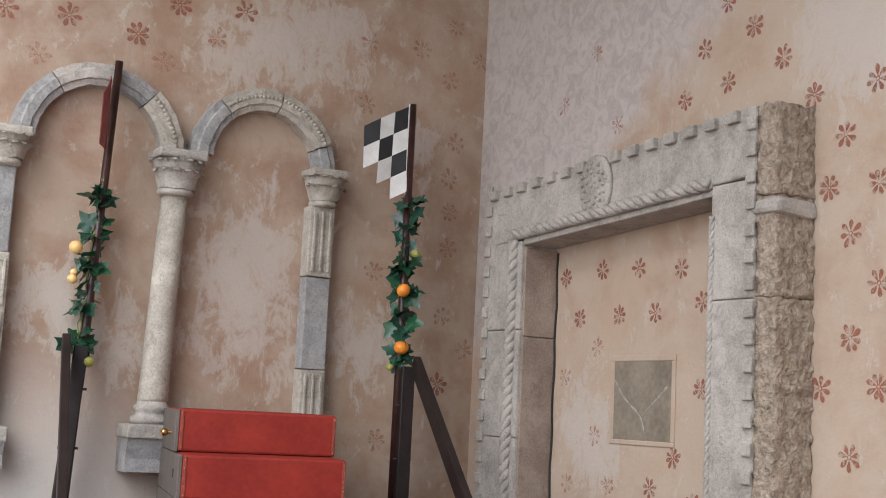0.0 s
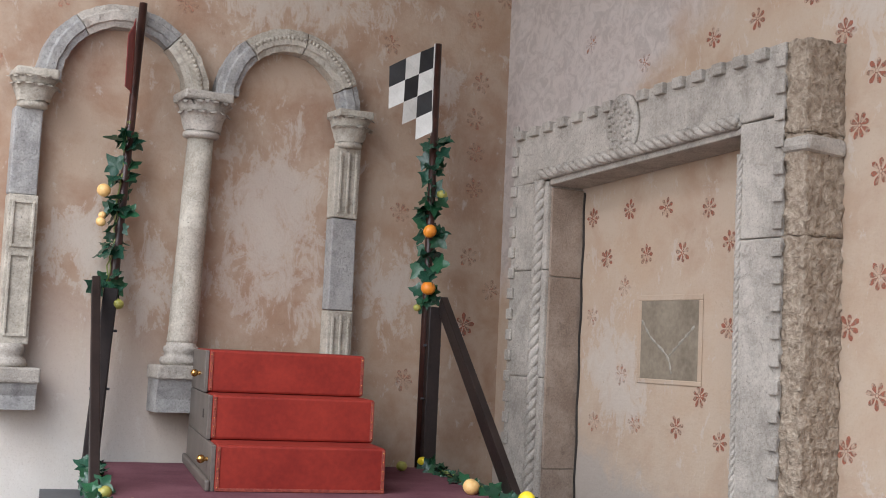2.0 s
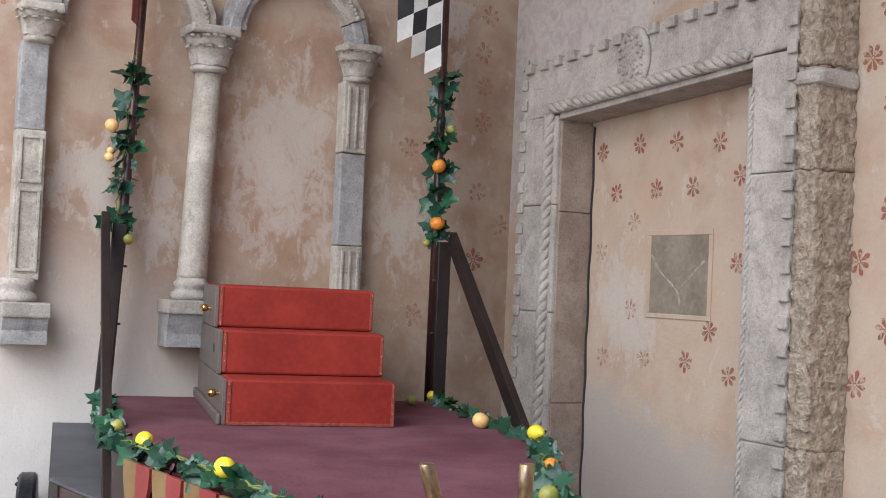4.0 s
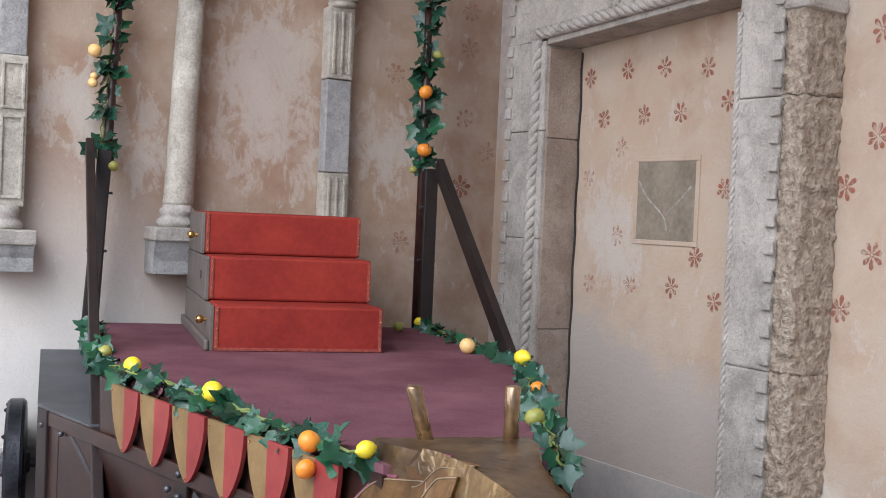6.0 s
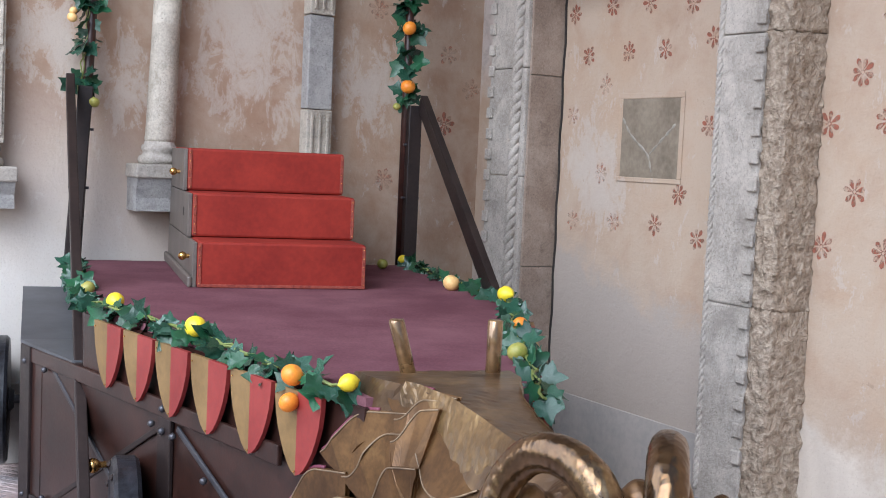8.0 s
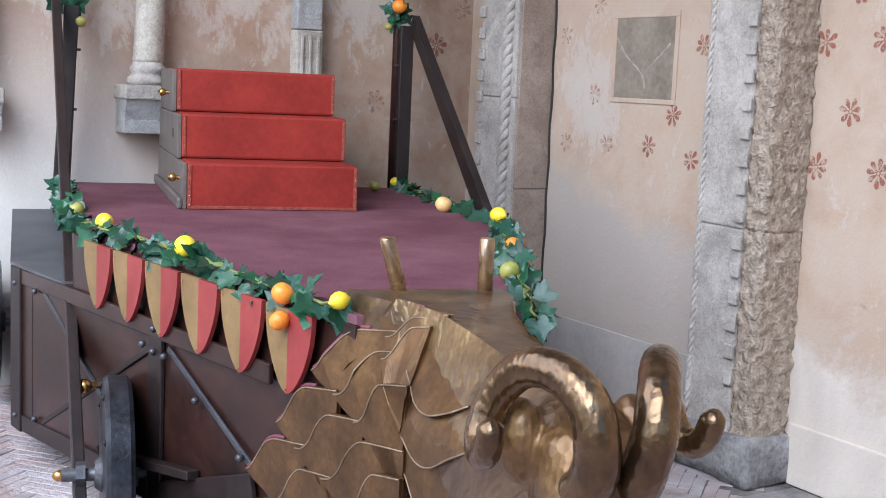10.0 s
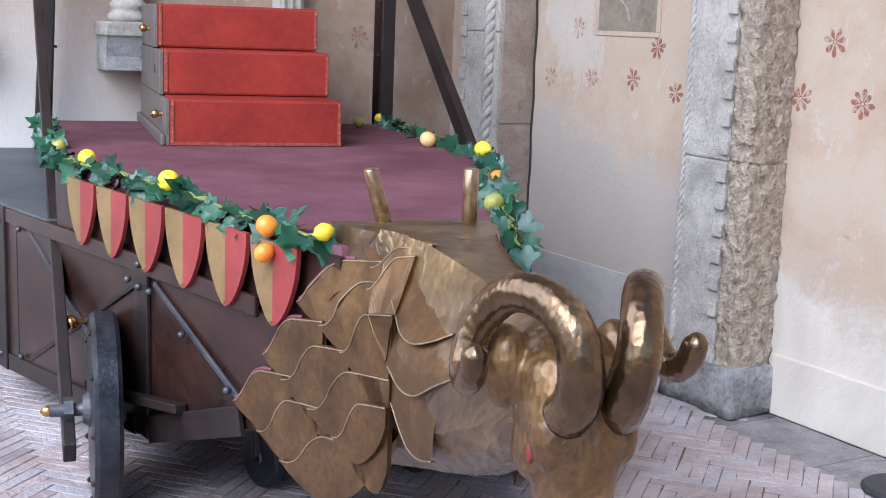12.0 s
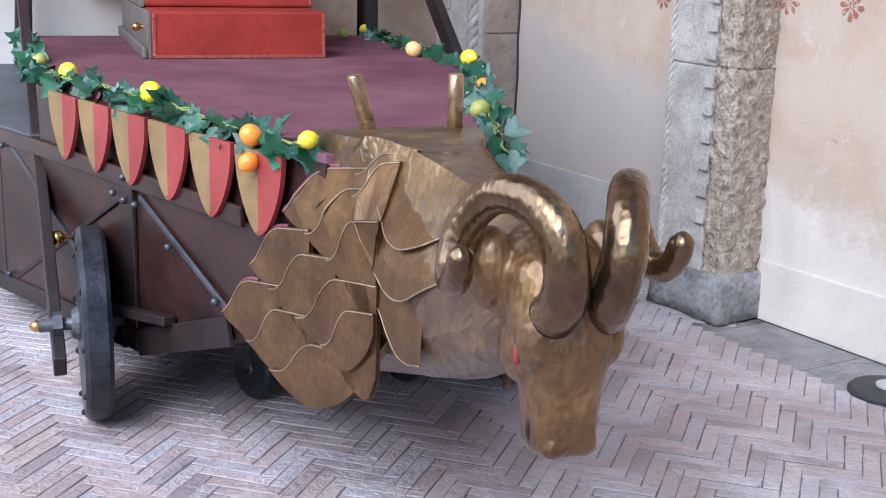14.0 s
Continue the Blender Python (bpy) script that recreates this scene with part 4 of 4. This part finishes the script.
        for (v0, z0), (v1, z1), n in zip(key, key[1:], (6, 11, 9, 4, 4, 5)):
            half += [(v0 + (v1 - v0) * q / n, z0 + (z1 - z0) * q / n) for q in range(n)]
        ring = half + [key[-1]] + [(-v, z) for v, z in half[:0:-1]]
        rows.append([bm.verts.new((u + rng.uniform(-0.005, 0.005), v + rng.uniform(-0.0012, 0.0012), z + rng.uniform(-0.0009, 0.0009))) for v, z in ring])
    n = len(rows[0])
    for p, q in zip(rows, rows[1:]):
        for k in range(n):
            bm.faces.new((p[k], p[(k + 1) % n], q[(k + 1) % n], q[k]))
    bm.faces.new(rows[0])
    bm.faces.new(rows[-1][::-1])
    bmesh.ops.recalc_face_normals(bm, faces=bm.faces[:])
    return bm


ram = part("ram_neck", neck_body(), M_NECK, cart, "carved gilded ram neck and breast")


def face_ring(u, z, w, d, tilt, pw=2.2):
    a = radians(tilt)
    return ((u, 0, z), (0, 1, 0), (math.cos(a), 0, math.sin(a)), w, d, pw)


def horn_body(s):
    """A thick horn that rises from the brow, curls back and down, then turns outwards and up to a blunt tip, all in small chisel facets."""
    rng = random.Random(17)
    fore, out = Vector((0.886, -s * 0.464, 0)), Vector((-0.045, s * 0.140, 0.035))
    pts, rad = [], []
    for k in range(111):
        t = k / 110
        th = radians(-58 + 410 * t)
        late = max(0, t - 0.42) / 0.58
        c = Vector((4.845, s * 0.112, 1.057)) + out * math.sin(late * math.pi / 2) ** 2.2 + Vector((-0.01, -s * 0.03, -0.02)) * max(0, 0.16 - t) / 0.16
        small = 1 - 0.38 * late
        pts.append(c + fore * 0.118 * small * math.cos(th) + Vector((0, 0, 0.107 * small * math.sin(th))))
        rad.append((0.045 - 0.021 * t) * min(1.0, math.sqrt(max(0.03, (1 - t) * 26))))
    bm = tube(pts, rad, 24)
    for v in bm.verts:
        v.co += Vector((rng.uniform(-1, 1), rng.uniform(-1, 1), rng.uniform(-1, 1))) * 0.0009
    return bm


head_bm = loft([face_ring(4.66, 1.06, 0.03, 0.04, 50), face_ring(4.70, 1.035, 0.085, 0.085, 42), face_ring(4.76, 0.985, 0.105, 0.115, 32), face_ring(4.80, 0.925, 0.108, 0.122, 20), face_ring(4.82, 0.87, 0.098, 0.115, 12),
                              face_ring(4.825, 0.815, 0.080, 0.098, 8), face_ring(4.827, 0.765, 0.073, 0.084, 6), face_ring(4.828, 0.72, 0.068, 0.074, 4, 2.6), face_ring(4.826, 0.685, 0.068, 0.070, 4, 2.6), face_ring(4.824, 0.662, 0.058, 0.058, 4, 2.4), face_ring(4.824, 0.65, 0.02, 0.025, 0)], 32)
for s in (-1, 1):
    for c, r, st in (((4.735, s * 0.112, 1.000), 0.056, (0.95, 0.80, 1.5)), ((4.862, s * 0.066, 0.895), 0.056, (0.85, 0.72, 1.15)), ((4.80, s * 0.075, 0.86), 0.060, (1.1, 0.62, 1.1)),
                     ((4.870, 0, 0.79), 0.040, (0.9, 0.8, 2.2)), ((4.872, s * 0.030, 0.688), 0.030, (0.9, 1.0, 0.9))):
        extra = bpy.data.meshes.new("lump")
        lump = ball(c, r, st, 3)
        lump.to_mesh(extra)
        lump.free()
        head_bm.from_mesh(extra)
        bpy.data.meshes.remove(extra)
head = part("ram_head", head_bm, M_RAM, cart, "carved gilded ram head, muzzle hanging down", True)
melt = head.modifiers.new("melt", "REMESH")
melt.mode, melt.voxel_size, melt.use_smooth_shade = "VOXEL", 0.006, True
even = head.modifiers.new("even", "SMOOTH")
even.factor, even.iterations = 0.5, 7
for s in (-1, 1):
    part("eye", ball((4.850, s * 0.100, 0.868), 0.015, (0.7, 0.45, 1.5)), M_SHRED, head, "red painted eye", True)
    part("nostril", ball((4.842, s * 0.066, 0.715), 0.020, (0.35, 0.35, 1.3)), M_TRIM, head, "", True)
    part("horn", horn_body(s), M_HORN, head, "curled hammered bronze horn", True)
    pv, pt = (-0.072, -0.12) if s < 0 else (0.155, 0.156)
    part("peg", tube([(3.74, pv, 1.08), (3.74, pt, 1.252), (3.74, pt, 1.256)], [0.021, 0.021, 0.017], 18), M_PEG, ram, "smooth bronze peg", True)

# overlapping fleece scales on both flanks of the neck: tip along the flank, tip height, length, rise, drop, layer
SCALES = [(0.552, 1.095, 0.27, 0.030, 0.05, 0), (0.351, 0.905, 0.31, 0.156, 0.036, 0), (0.175, 0.722, 0.30, 0.155, 0.038, 0), (0.008, 0.545, 0.32, 0.152, 0.030, 0),
          (0.640, 1.045, 0.16, 0.070, 0.05, 1), (0.480, 0.871, 0.30, 0.160, 0.040, 1), (0.296, 0.683, 0.32, 0.150, 0.045, 1), (0.170, 0.504, 0.31, 0.150, 0.022, 1),
          (0.674, 1.000, 0.128, 0.098, 0.05, 2), (0.597, 0.829, 0.205, 0.135, 0.034, 2), (0.452, 0.646, 0.355, 0.165, 0.042, 2), (0.316, 0.465, 0.43, 0.150, 0.040, 2),
          (0.591, 0.612, 0.222, 0.135, 0.034, 3)]
PLANE0, PLANE1 = Vector((3.38, 0.409)), Vector((4.15, 0.136))
BACKING = [(0.68, 1.08), (0.50, 0.95), (0.33, 0.77), (0.15, 0.57), (0.38, 0.50), (0.58, 0.50), (0.74, 0.60), (0.81, 0.68), (0.81, 1.10)]


for s in (-1, 1):
    d2 = (PLANE1 - PLANE0).normalized()
    dd = Vector((d2.x, s * d2.y, 0))
    nrm = Vector((-d2.y, s * d2.x, 0))
    m = Matrix((dd, nrm, Vector((0, 0, 1)))).transposed().to_4x4()
    m.translation = Vector((PLANE0.x, s * PLANE0.y, 0)) + nrm * 0.006 + dd * 0.010
    high = 1.15 if s < 0 else 0.95
    bm = plate([(x, min(z, high)) for x, z in BACKING], 0.03)
    for v in bm.verts:
        v.co.y -= 0.45 * max(0.0, v.co.z - 0.95)
    bm.transform(m @ Matrix.Translation((0, -0.032, 0)))
    part("flank_board", bm, M_SCALE, ram)
    for x0, z0, ln, rise, drop, layer in SCALES:
        if z0 + rise > high + 0.02:
            continue
        if layer:
            up = glide([(0, 0), (0.11, 0.06), (0.22, 0.24), (0.33, 0.58), (0.46, 0.82), (0.62, 0.90), (1.0, 1.0)])
        else:
            up = glide([(0, 0), (0.09, 0.12), (0.20, 0.38), (0.33, 0.68), (0.47, 0.83), (0.63, 0.89), (1.0, 1.0)])
        # the lower edge of a free-hanging scale sweeps up again to its root
        free = x0 in (0.316, 0.591)
        lo = glide([(0, 0), (0.13, -0.55), (0.30, -0.95), (0.50, -1.0 if free else -1.7), (0.72, -0.1 if free else -2.7), (0.90, 1.2 if free else -2.9), (1.0, 2.6 if free else -1.4)])
        top = [(x * ln, z * rise) for x, z in up]
        pts = top + [(x * ln, z * drop) for x, z in lo[:0:-1]]
        bm = plate(pts, 0.013)
        bmesh.ops.remove_doubles(bm, verts=bm.verts[:], dist=0.0005)
        es = [e for e in bm.edges if e.calc_face_angle(0) > 1.0]
        bmesh.ops.bevel(bm, geom=es, offset=0.003, segments=2, affect="EDGES", clamp_overlap=True)
        lay = Matrix.Translation((x0, 0.012 * layer, z0))
        for v in bm.verts:
            v.co.y -= 0.45 * max(0.0, v.co.z + z0 - 0.95)
        bm.transform(m @ lay)
        sc = part("fleece_scale", bm, M_SCALE, ram)
        # thin pale tube: the light caught by the scale's upper edge, as colour
        ridge = [m @ lay @ Vector((x, 0.0135 - 0.45 * max(0.0, z + z0 - 0.95), z - 0.001)) for x, z in top]
        part("edge_highlight", tube(ridge, 0.0024, 6), M_EDGELIGHT, sc, "pale line, the edge's highlight put in as colour", True)
        if layer == 0:
            edge = [m @ lay @ Vector((x - 0.004, 0.003 - 0.45 * max(0.0, z + z0 - 0.95), z + 0.004)) for x, z in top[:26]]
            part("edging", tube(edge, 0.006, 6), M_PURPLE, sc, "plum-coloured edging", True)


def neck_side(u, z):
    u, top, a, sh, w, bot = neck_at(u)
    if z > sh:
        return w + (a - w) * min(1.0, (z - sh) / (top - sh))
    return w


# broad tongues of fleece round the neck, each lying over the next below: the swinging lower edge as (u, z)
TONGUES = [[(4.10, 1.00), (4.15, 0.965), (4.21, 0.935), (4.29, 0.930), (4.37, 0.955), (4.43, 0.985)],
           [(4.10, 0.86), (4.17, 0.835), (4.25, 0.815), (4.34, 0.825), (4.43, 0.870), (4.52, 0.915)],
           [(4.10, 0.76), (4.17, 0.755), (4.23, 0.720), (4.30, 0.690), (4.36, 0.685), (4.42, 0.700)]]
for s in (-1, 1):
    for k, low in enumerate(TONGUES):
        bm = bmesh.new()
        rows, edge = [], []
        line = glide(low, 4)
        for i, (u, bot) in enumerate(line):
            off = (0.022 - 0.006 * k) * (1 - (i / len(line)) ** 3) + 0.001
            top = max(bot + 0.01, 1.075 - 0.30 * (u - 4.10))
            row = []
            for j in range(11):
                z = bot + (top - bot) * j / 10
                row.append(bm.verts.new((u, s * (neck_side(u, z) + off - 0.020 * (j / 10)), z)))
            row.append(bm.verts.new((u, s * (neck_side(u, bot) - 0.01), bot)))
            rows.append(row)
            edge.append(Vector((u, s * (neck_side(u, bot) + off), bot)))
        for p, q in zip(rows, rows[1:]):
            for j in range(-1, 10):
                bm.faces.new((p[j], p[j + 1], q[j + 1], q[j]))
        tongue = part("fleece_tongue", bm, M_SCALE, ram)
        # the same painted highlight along the tongue's lower edge
        part("edge_highlight", tube(edge, 0.0024, 6), M_EDGELIGHT, tongue, "pale line, the edge's highlight put in as colour", True)

# the hammered, rubbed ridge between back and flank
for s in (-1, 1):
    rng = random.Random(71)
    bm = bmesh.new()
    rows = []
    for i in range(40):
        u = 3.96 + 0.56 * i / 39
        _, top, a, sh, w, _ = neck_at(u)
        wide = 0.62 * math.sin(math.pi * (0.16 + 0.74 * i / 39)) + 0.05 * math.sin(i * 1.3)
        row = []
        for j in range(9):
            f = -0.05 + wide * j / 8
            lift = 0.005 * math.sin(math.pi * j / 8) + rng.uniform(0, 0.0014)
            row.append(bm.verts.new((u + rng.uniform(-0.004, 0.004), s * (a + (w - a) * f + lift - 0.001), top + (sh - top) * f + lift * 0.5 - 0.001)))
        rows.append(row)
    for p, q in zip(rows, rows[1:]):
        for j in range(8):
            bm.faces.new((p[j], p[j + 1], q[j + 1], q[j]))
    part("rubbed_ridge", bm, M_RIDGE, ram, "bright hammered gold ridge")

# ---- red steps standing on the deck ----
steps = thing("red_steps", CART @ Matrix.Translation((0, -0.025, DECK)), "three red upholstered steps with braided studded edges", "steps")
SU, SD, SH, SW = 1.37, 0.27, 0.203, 0.388
for k in range(3):
    u1 = SU - SD * k
    u0 = 0.05
    part("step", boxed((u0, -SW + 0.02, SH * k + 0.002), (u1, SW, SH * (k + 1)), 0.012), M_RED, steps, "red leather-covered step")
    for v in (-SW + 0.03, SW - 0.010):
        part("braid", boxed((u1 - 0.002, v - 0.008, SH * k + 0.01), (u1 + 0.004, v + 0.008, SH * (k + 1) - 0.008), 0.002), M_REDTRIM, steps)
        for j in range(5):
            part("stud", ball((u1 + 0.006, v, SH * k + 0.02 + j * 0.04), 0.0035, sub=1), M_BRASS, steps)
    part("side_board", boxed((u0, -SW, SH * k), (u1 - 0.012, -SW + 0.019, SH * (k + 1) - 0.004), 0.003), M_STEPSIDE, steps, "grey-brown side board")
part("braid", boxed((SU - 0.002, -SW + 0.02, 0.002), (SU + 0.005, SW, 0.016), 0.002), M_REDTRIM, steps)
part("foot_moulding", boxed((0.05, -SW - 0.022, 0.0), (SU - 0.005, -SW, 0.05), 0.008), M_STEPSIDE, steps)
for u, z in ((0.60, 0.49), (1.20, 0.125)):
    part("knob", ball((u, -SW - 0.030, z), 0.020), M_BRASS, steps, "brass knob", True)
    part("knob_stem", tube([(u, -SW, z), (u, -SW - 0.03, z)], 0.010, 8), M_BRASS, steps)


part("hand_slot", boxed((0.86, -SW - 0.002, 0.29), (0.90, -SW + 0.004, 0.33), 0.001), M_CRACK, steps, "small dark slot")


# ---- ivy garlands with fruit ----
def leaf_mesh(seed, material):
    rng = random.Random(seed)
    out = [(0, 0.02), (0.16, -0.12), (0.38, -0.10), (0.50, 0.06), (0.44, 0.22), (0.66, 0.40), (0.44, 0.52), (0.26, 0.56), (0.16, 0.80), (0, 1.0), (-0.16, 0.80), (-0.26, 0.56), (-0.44, 0.52), (-0.66, 0.40), (-0.44, 0.22), (-0.50, 0.06), (-0.38, -0.10), (-0.16, -0.12)]
    bm = bmesh.new()
    c = bm.verts.new((0, 0.32, -0.05))
    vs = [bm.verts.new((x * rng.uniform(0.9, 1.1), y * rng.uniform(0.92, 1.08), 0.16 * abs(x) + rng.uniform(-0.07, 0.07) - 0.10 * y * y)) for x, y in out]
    for i in range(len(vs)):
        bm.faces.new((c, vs[i], vs[(i + 1) % len(vs)]))
    me = finish(bm, "leaf", material)
    me.shade_smooth()
    return me


LEAVES = [leaf_mesh(k, M_LEAF if k % 2 else M_LEAF2) for k in range(6)]
rngL = random.Random(5)


def fruit_bm(kind, c, r):
    if kind == "lemon":
        bm = bmesh.new()
        lathe([(r * 0.1, -r * 1.35), (r * 0.22, -r * 1.2), (r * 0.72, -r * 0.8), (r, -r * 0.2), (r, r * 0.2), (r * 0.72, r * 0.8), (r * 0.2, r * 1.2), (r * 0.08, r * 1.32)], 18, bm)
        bm.transform(Matrix.Translation(c) @ pose(0, 0, 0, rngL.uniform(50, 110), 0, rngL.uniform(0, 180)))
        return bm
    bm = ball((0, 0, 0), r, (1, 1, 0.92), 3)
    for v in bm.verts:
        k = math.hypot(v.co.x, v.co.y) / r
        if v.co.z > 0:
            v.co.z -= r * 0.16 * max(0, 1 - k * 2.2)
    bm.transform(Matrix.Translation(c) @ pose(0, 0, 0, rngL.uniform(-40, 40), rngL.uniform(-40, 40), 0))
    return bm


def garland(path, count, size, spread, fruits, label, droop=0.3, clumps=0):
    """Ivy along a path in cart axes: stem, leaves one by one, fruit."""
    g = thing("ivy_garland", CART, label, "garland", "ivy garlands")
    pts = [Vector(p) for p in path]
    seg = [0.0]
    for a, b in zip(pts, pts[1:]):
        seg.append(seg[-1] + (b - a).length)

    def at(d):
        for i in range(len(pts) - 1):
            if d <= seg[i + 1] + 1e-6:
                return pts[i].lerp(pts[i + 1], (d - seg[i]) / max(1e-6, seg[i + 1] - seg[i]))
        return pts[-1]
    n = max(6, int(seg[-1] / 0.05))
    for w in range(2):
        line = [at(seg[-1] * k / n) + Vector((rngL.uniform(-1, 1), rngL.uniform(-1, 1), rngL.uniform(0.0, 1))) * 0.014 for k in range(n + 1)]
        part("stem", tube(line, 0.004, 5), M_STEM, g)
    for k in range(count):
        where = (k + rngL.random()) / count
        if clumps:
            where = (int(where * clumps) + 0.5 + rngL.gauss(0, 0.16)) / clumps
        p = at(seg[-1] * min(1.0, max(0.0, where)))
        q = p + Vector((rngL.uniform(-1, 1), rngL.uniform(-1, 1), rngL.uniform(-droop, 0.8))) * spread
        d = (q - p).normalized() + Vector((0, 0, -0.35))
        ob = new("leaf", rngL.choice(LEAVES))
        ob.parent = g
        sz = size * rngL.uniform(0.65, 1.25)
        face = Vector((rngL.uniform(0.1, 1.0), rngL.uniform(-1.0, 0.4), rngL.uniform(0.0, 1.0)))
        y = d.normalized()
        zz = (face - y * face.dot(y)).normalized()
        m = Matrix((y.cross(zz), y, zz)).transposed().to_4x4()
        m.translation = p.lerp(q, 0.45)
        ob.matrix_local = m @ Matrix.Scale(sz, 4)
    for kind, c, r in fruits:
        mm = {"lemon": M_LEMON, "orange": M_ORANGE, "pear": M_PEAR, "apricot": M_APRICOT}[kind]
        part(kind, fruit_bm(kind, Vector(c), r), mm, g, {"lemon": "bright yellow lemon", "orange": "small orange", "pear": "yellow-green fruit", "apricot": "pale orange fruit"}[kind], True)
    return g


E1 = DECK + 0.015
garland([(0.2, -0.90, E1), (1.0, -0.90, E1), (2.03, -0.87, E1), (2.3, -0.76, E1), (2.6, -0.65, E1), (3.0, -0.52, E1), (3.45, -0.37, E1 - 0.01), (3.70, -0.29, E1 - 0.01), (3.80, -0.25, E1)], 180, 0.068, 0.036,
        [("lemon", (2.17, -0.77, 1.105), 0.033), ("lemon", (2.93, -0.555, 1.120), 0.034), ("lemon", (3.80, -0.255, 1.10), 0.024), ("orange", (3.60, -0.365, 1.085), 0.031), ("orange", (3.62, -0.375, 1.015), 0.028),
         ("pear", (1.70, -0.86, 1.10), 0.030), ("pear", (1.2, -0.9, 1.10), 0.035), ("pear", (1.95, -0.85, 1.07), 0.025)],
        "ivy garland with lemons and oranges along the deck edge", 0.9)
garland([(0.12, 0.89, E1), (0.6, 0.87, E1), (1.3, 0.86, E1), (1.95, 0.85, E1), (2.3, 0.74, E1), (2.7, 0.60, E1), (3.2, 0.44, E1), (3.6, 0.33, E1), (3.9, 0.24, E1 - 0.02)], 160, 0.064, 0.036,
        [("lemon", (1.96, 0.83, 1.125), 0.034), ("apricot", (1.35, 0.78, 1.105), 0.040), ("lemon", (0.14, 0.87, 1.105), 0.028), ("pear", (0.35, 0.70, 1.10), 0.030), ("orange", (2.70, 0.62, 1.10), 0.028), ("pear", (3.35, 0.37, 1.105), 0.032)],
        "ivy garland with mixed fruit along the far deck edge", 0.5)
garland([(0.16, -0.89, 1.92), (0.16, -0.855, 2.35), (0.16, -0.825, 2.85)], 62, 0.085, 0.075,
        [("pear", (0.22, -0.82, 1.89), 0.030), ("apricot", (0.22, -0.935, 2.31), 0.026), ("apricot", (0.22, -0.93, 2.475), 0.036), ("apricot", (0.22, -0.93, 2.345), 0.020)], "ivy with yellow fruit wound round a pole", 0.8, 5)
garland([(0.0, 0.89, 1.95), (0.0, 0.89, 2.5), (0.0, 0.89, 3.0)], 66, 0.085, 0.075,
        [("orange", (0.06, 0.88, 2.075), 0.042), ("orange", (0.06, 0.875, 2.40), 0.040), ("pear", (0.0, 0.95, 2.62), 0.035), ("pear", (0.06, 0.82, 1.96), 0.022)], "ivy with oranges wound round a pole", 0.8, 6)

# ---- worn grey border slabs along the wall foot ----
rs = random.Random(12)
y = -2.90
while y > -8.5:
    ln = rs.uniform(0.42, 0.66)
    bm = boxed((-0.42, y - ln, -0.05), (-0.023, y - 0.006, rs.uniform(-0.0030, -0.0018)), 0.003)
    part("border_slab", bm, M_SLAB, floor, "worn grey stone slab")
    y -= ln

# ---- herringbone paving ----
BL, BW = 0.240, 0.0555
brick_meshes = []
for k in range(8):
    # a worn brick: an uneven outline, its rim a little below its crown
    rb = random.Random(40 + k)
    g = 0.0018
    rim = [(g, g), (BL * 0.34, g), (BL * 0.67, g), (BL - g, g), (BL - g, BW - g), (BL * 0.66, BW - g), (BL * 0.33, BW - g), (g, BW - g)]
    rim = [(x + rb.uniform(-0.0022, 0.0012) * (1 if x > BL / 2 else -1), y + rb.uniform(-0.0022, 0.0012) * (1 if y > BW / 2 else -1)) for x, y in rim]
    bm = bmesh.new()
    low = [bm.verts.new((x, y, -0.03)) for x, y in rim]
    mid = [bm.verts.new((x, y, -0.0016)) for x, y in rim]
    crown = [bm.verts.new((BL / 2 + (x - BL / 2) * 0.975, BW / 2 + (y - BW / 2) * 0.90, rb.uniform(-0.0006, 0.0004))) for x, y in rim]
    for p, q in ((low, mid), (mid, crown)):
        for i in range(8):
            bm.faces.new((p[i], p[(i + 1) % 8], q[(i + 1) % 8], q[i]))
    bm.faces.new(crown)
    brick_meshes.append(finish(bm, "brick", M_BRICK))
rb = random.Random(9)
turn = radians(41)
ct, st = math.cos(turn), math.sin(turn)
spots = []
for i in range(-190, 190):
    for j in range(-50, 50):
        # rows step along the diagonal: one brick lies along x, its mate along y
        bx, by = i * BW + j * BL, i * BW - j * BL
        for along in (0, 1):
            wx, wy = bx * ct - by * st - 1.9, bx * st + by * ct - 3.6
            if -9.0 < wx < (-0.30 if wy < -2.9 else -0.02) and -9.0 < wy < -0.05:
                spots.append((wx, wy, turn + (math.pi / 2 if along else 0)))
spots.sort(key=lambda s: (s[0] + 1.8) ** 2 * 0.6 + (s[1] + 4.0) ** 2)
for wx, wy, a in spots[:300]:
    ob = new("brick", rb.choice(brick_meshes))
    ob.parent = floor
    ob.matrix_world = Matrix.Translation((wx, wy, rb.uniform(-0.002, 0.001))) @ Matrix.Rotation(a + rb.uniform(-0.016, 0.016), 4, "Z")
verts, faces = [], []
for wx, wy, a in spots[300:]:
    me = rb.choice(brick_meshes)
    m = Matrix.Translation((wx, wy, rb.uniform(-0.002, 0.001))) @ Matrix.Rotation(a + rb.uniform(-0.016, 0.016), 4, "Z")
    o = len(verts)
    verts += [tuple(m @ v.co) for v in me.vertices]
    faces += [tuple(o + i for i in p.vertices) for p in me.polygons]
me = bpy.data.meshes.new("bricks")
me.from_pydata(verts, [], faces)
me.materials.append(M_BRICK)
ob = new("bricks", me)
ob.parent = floor
tagged(ob, kind="stuff")
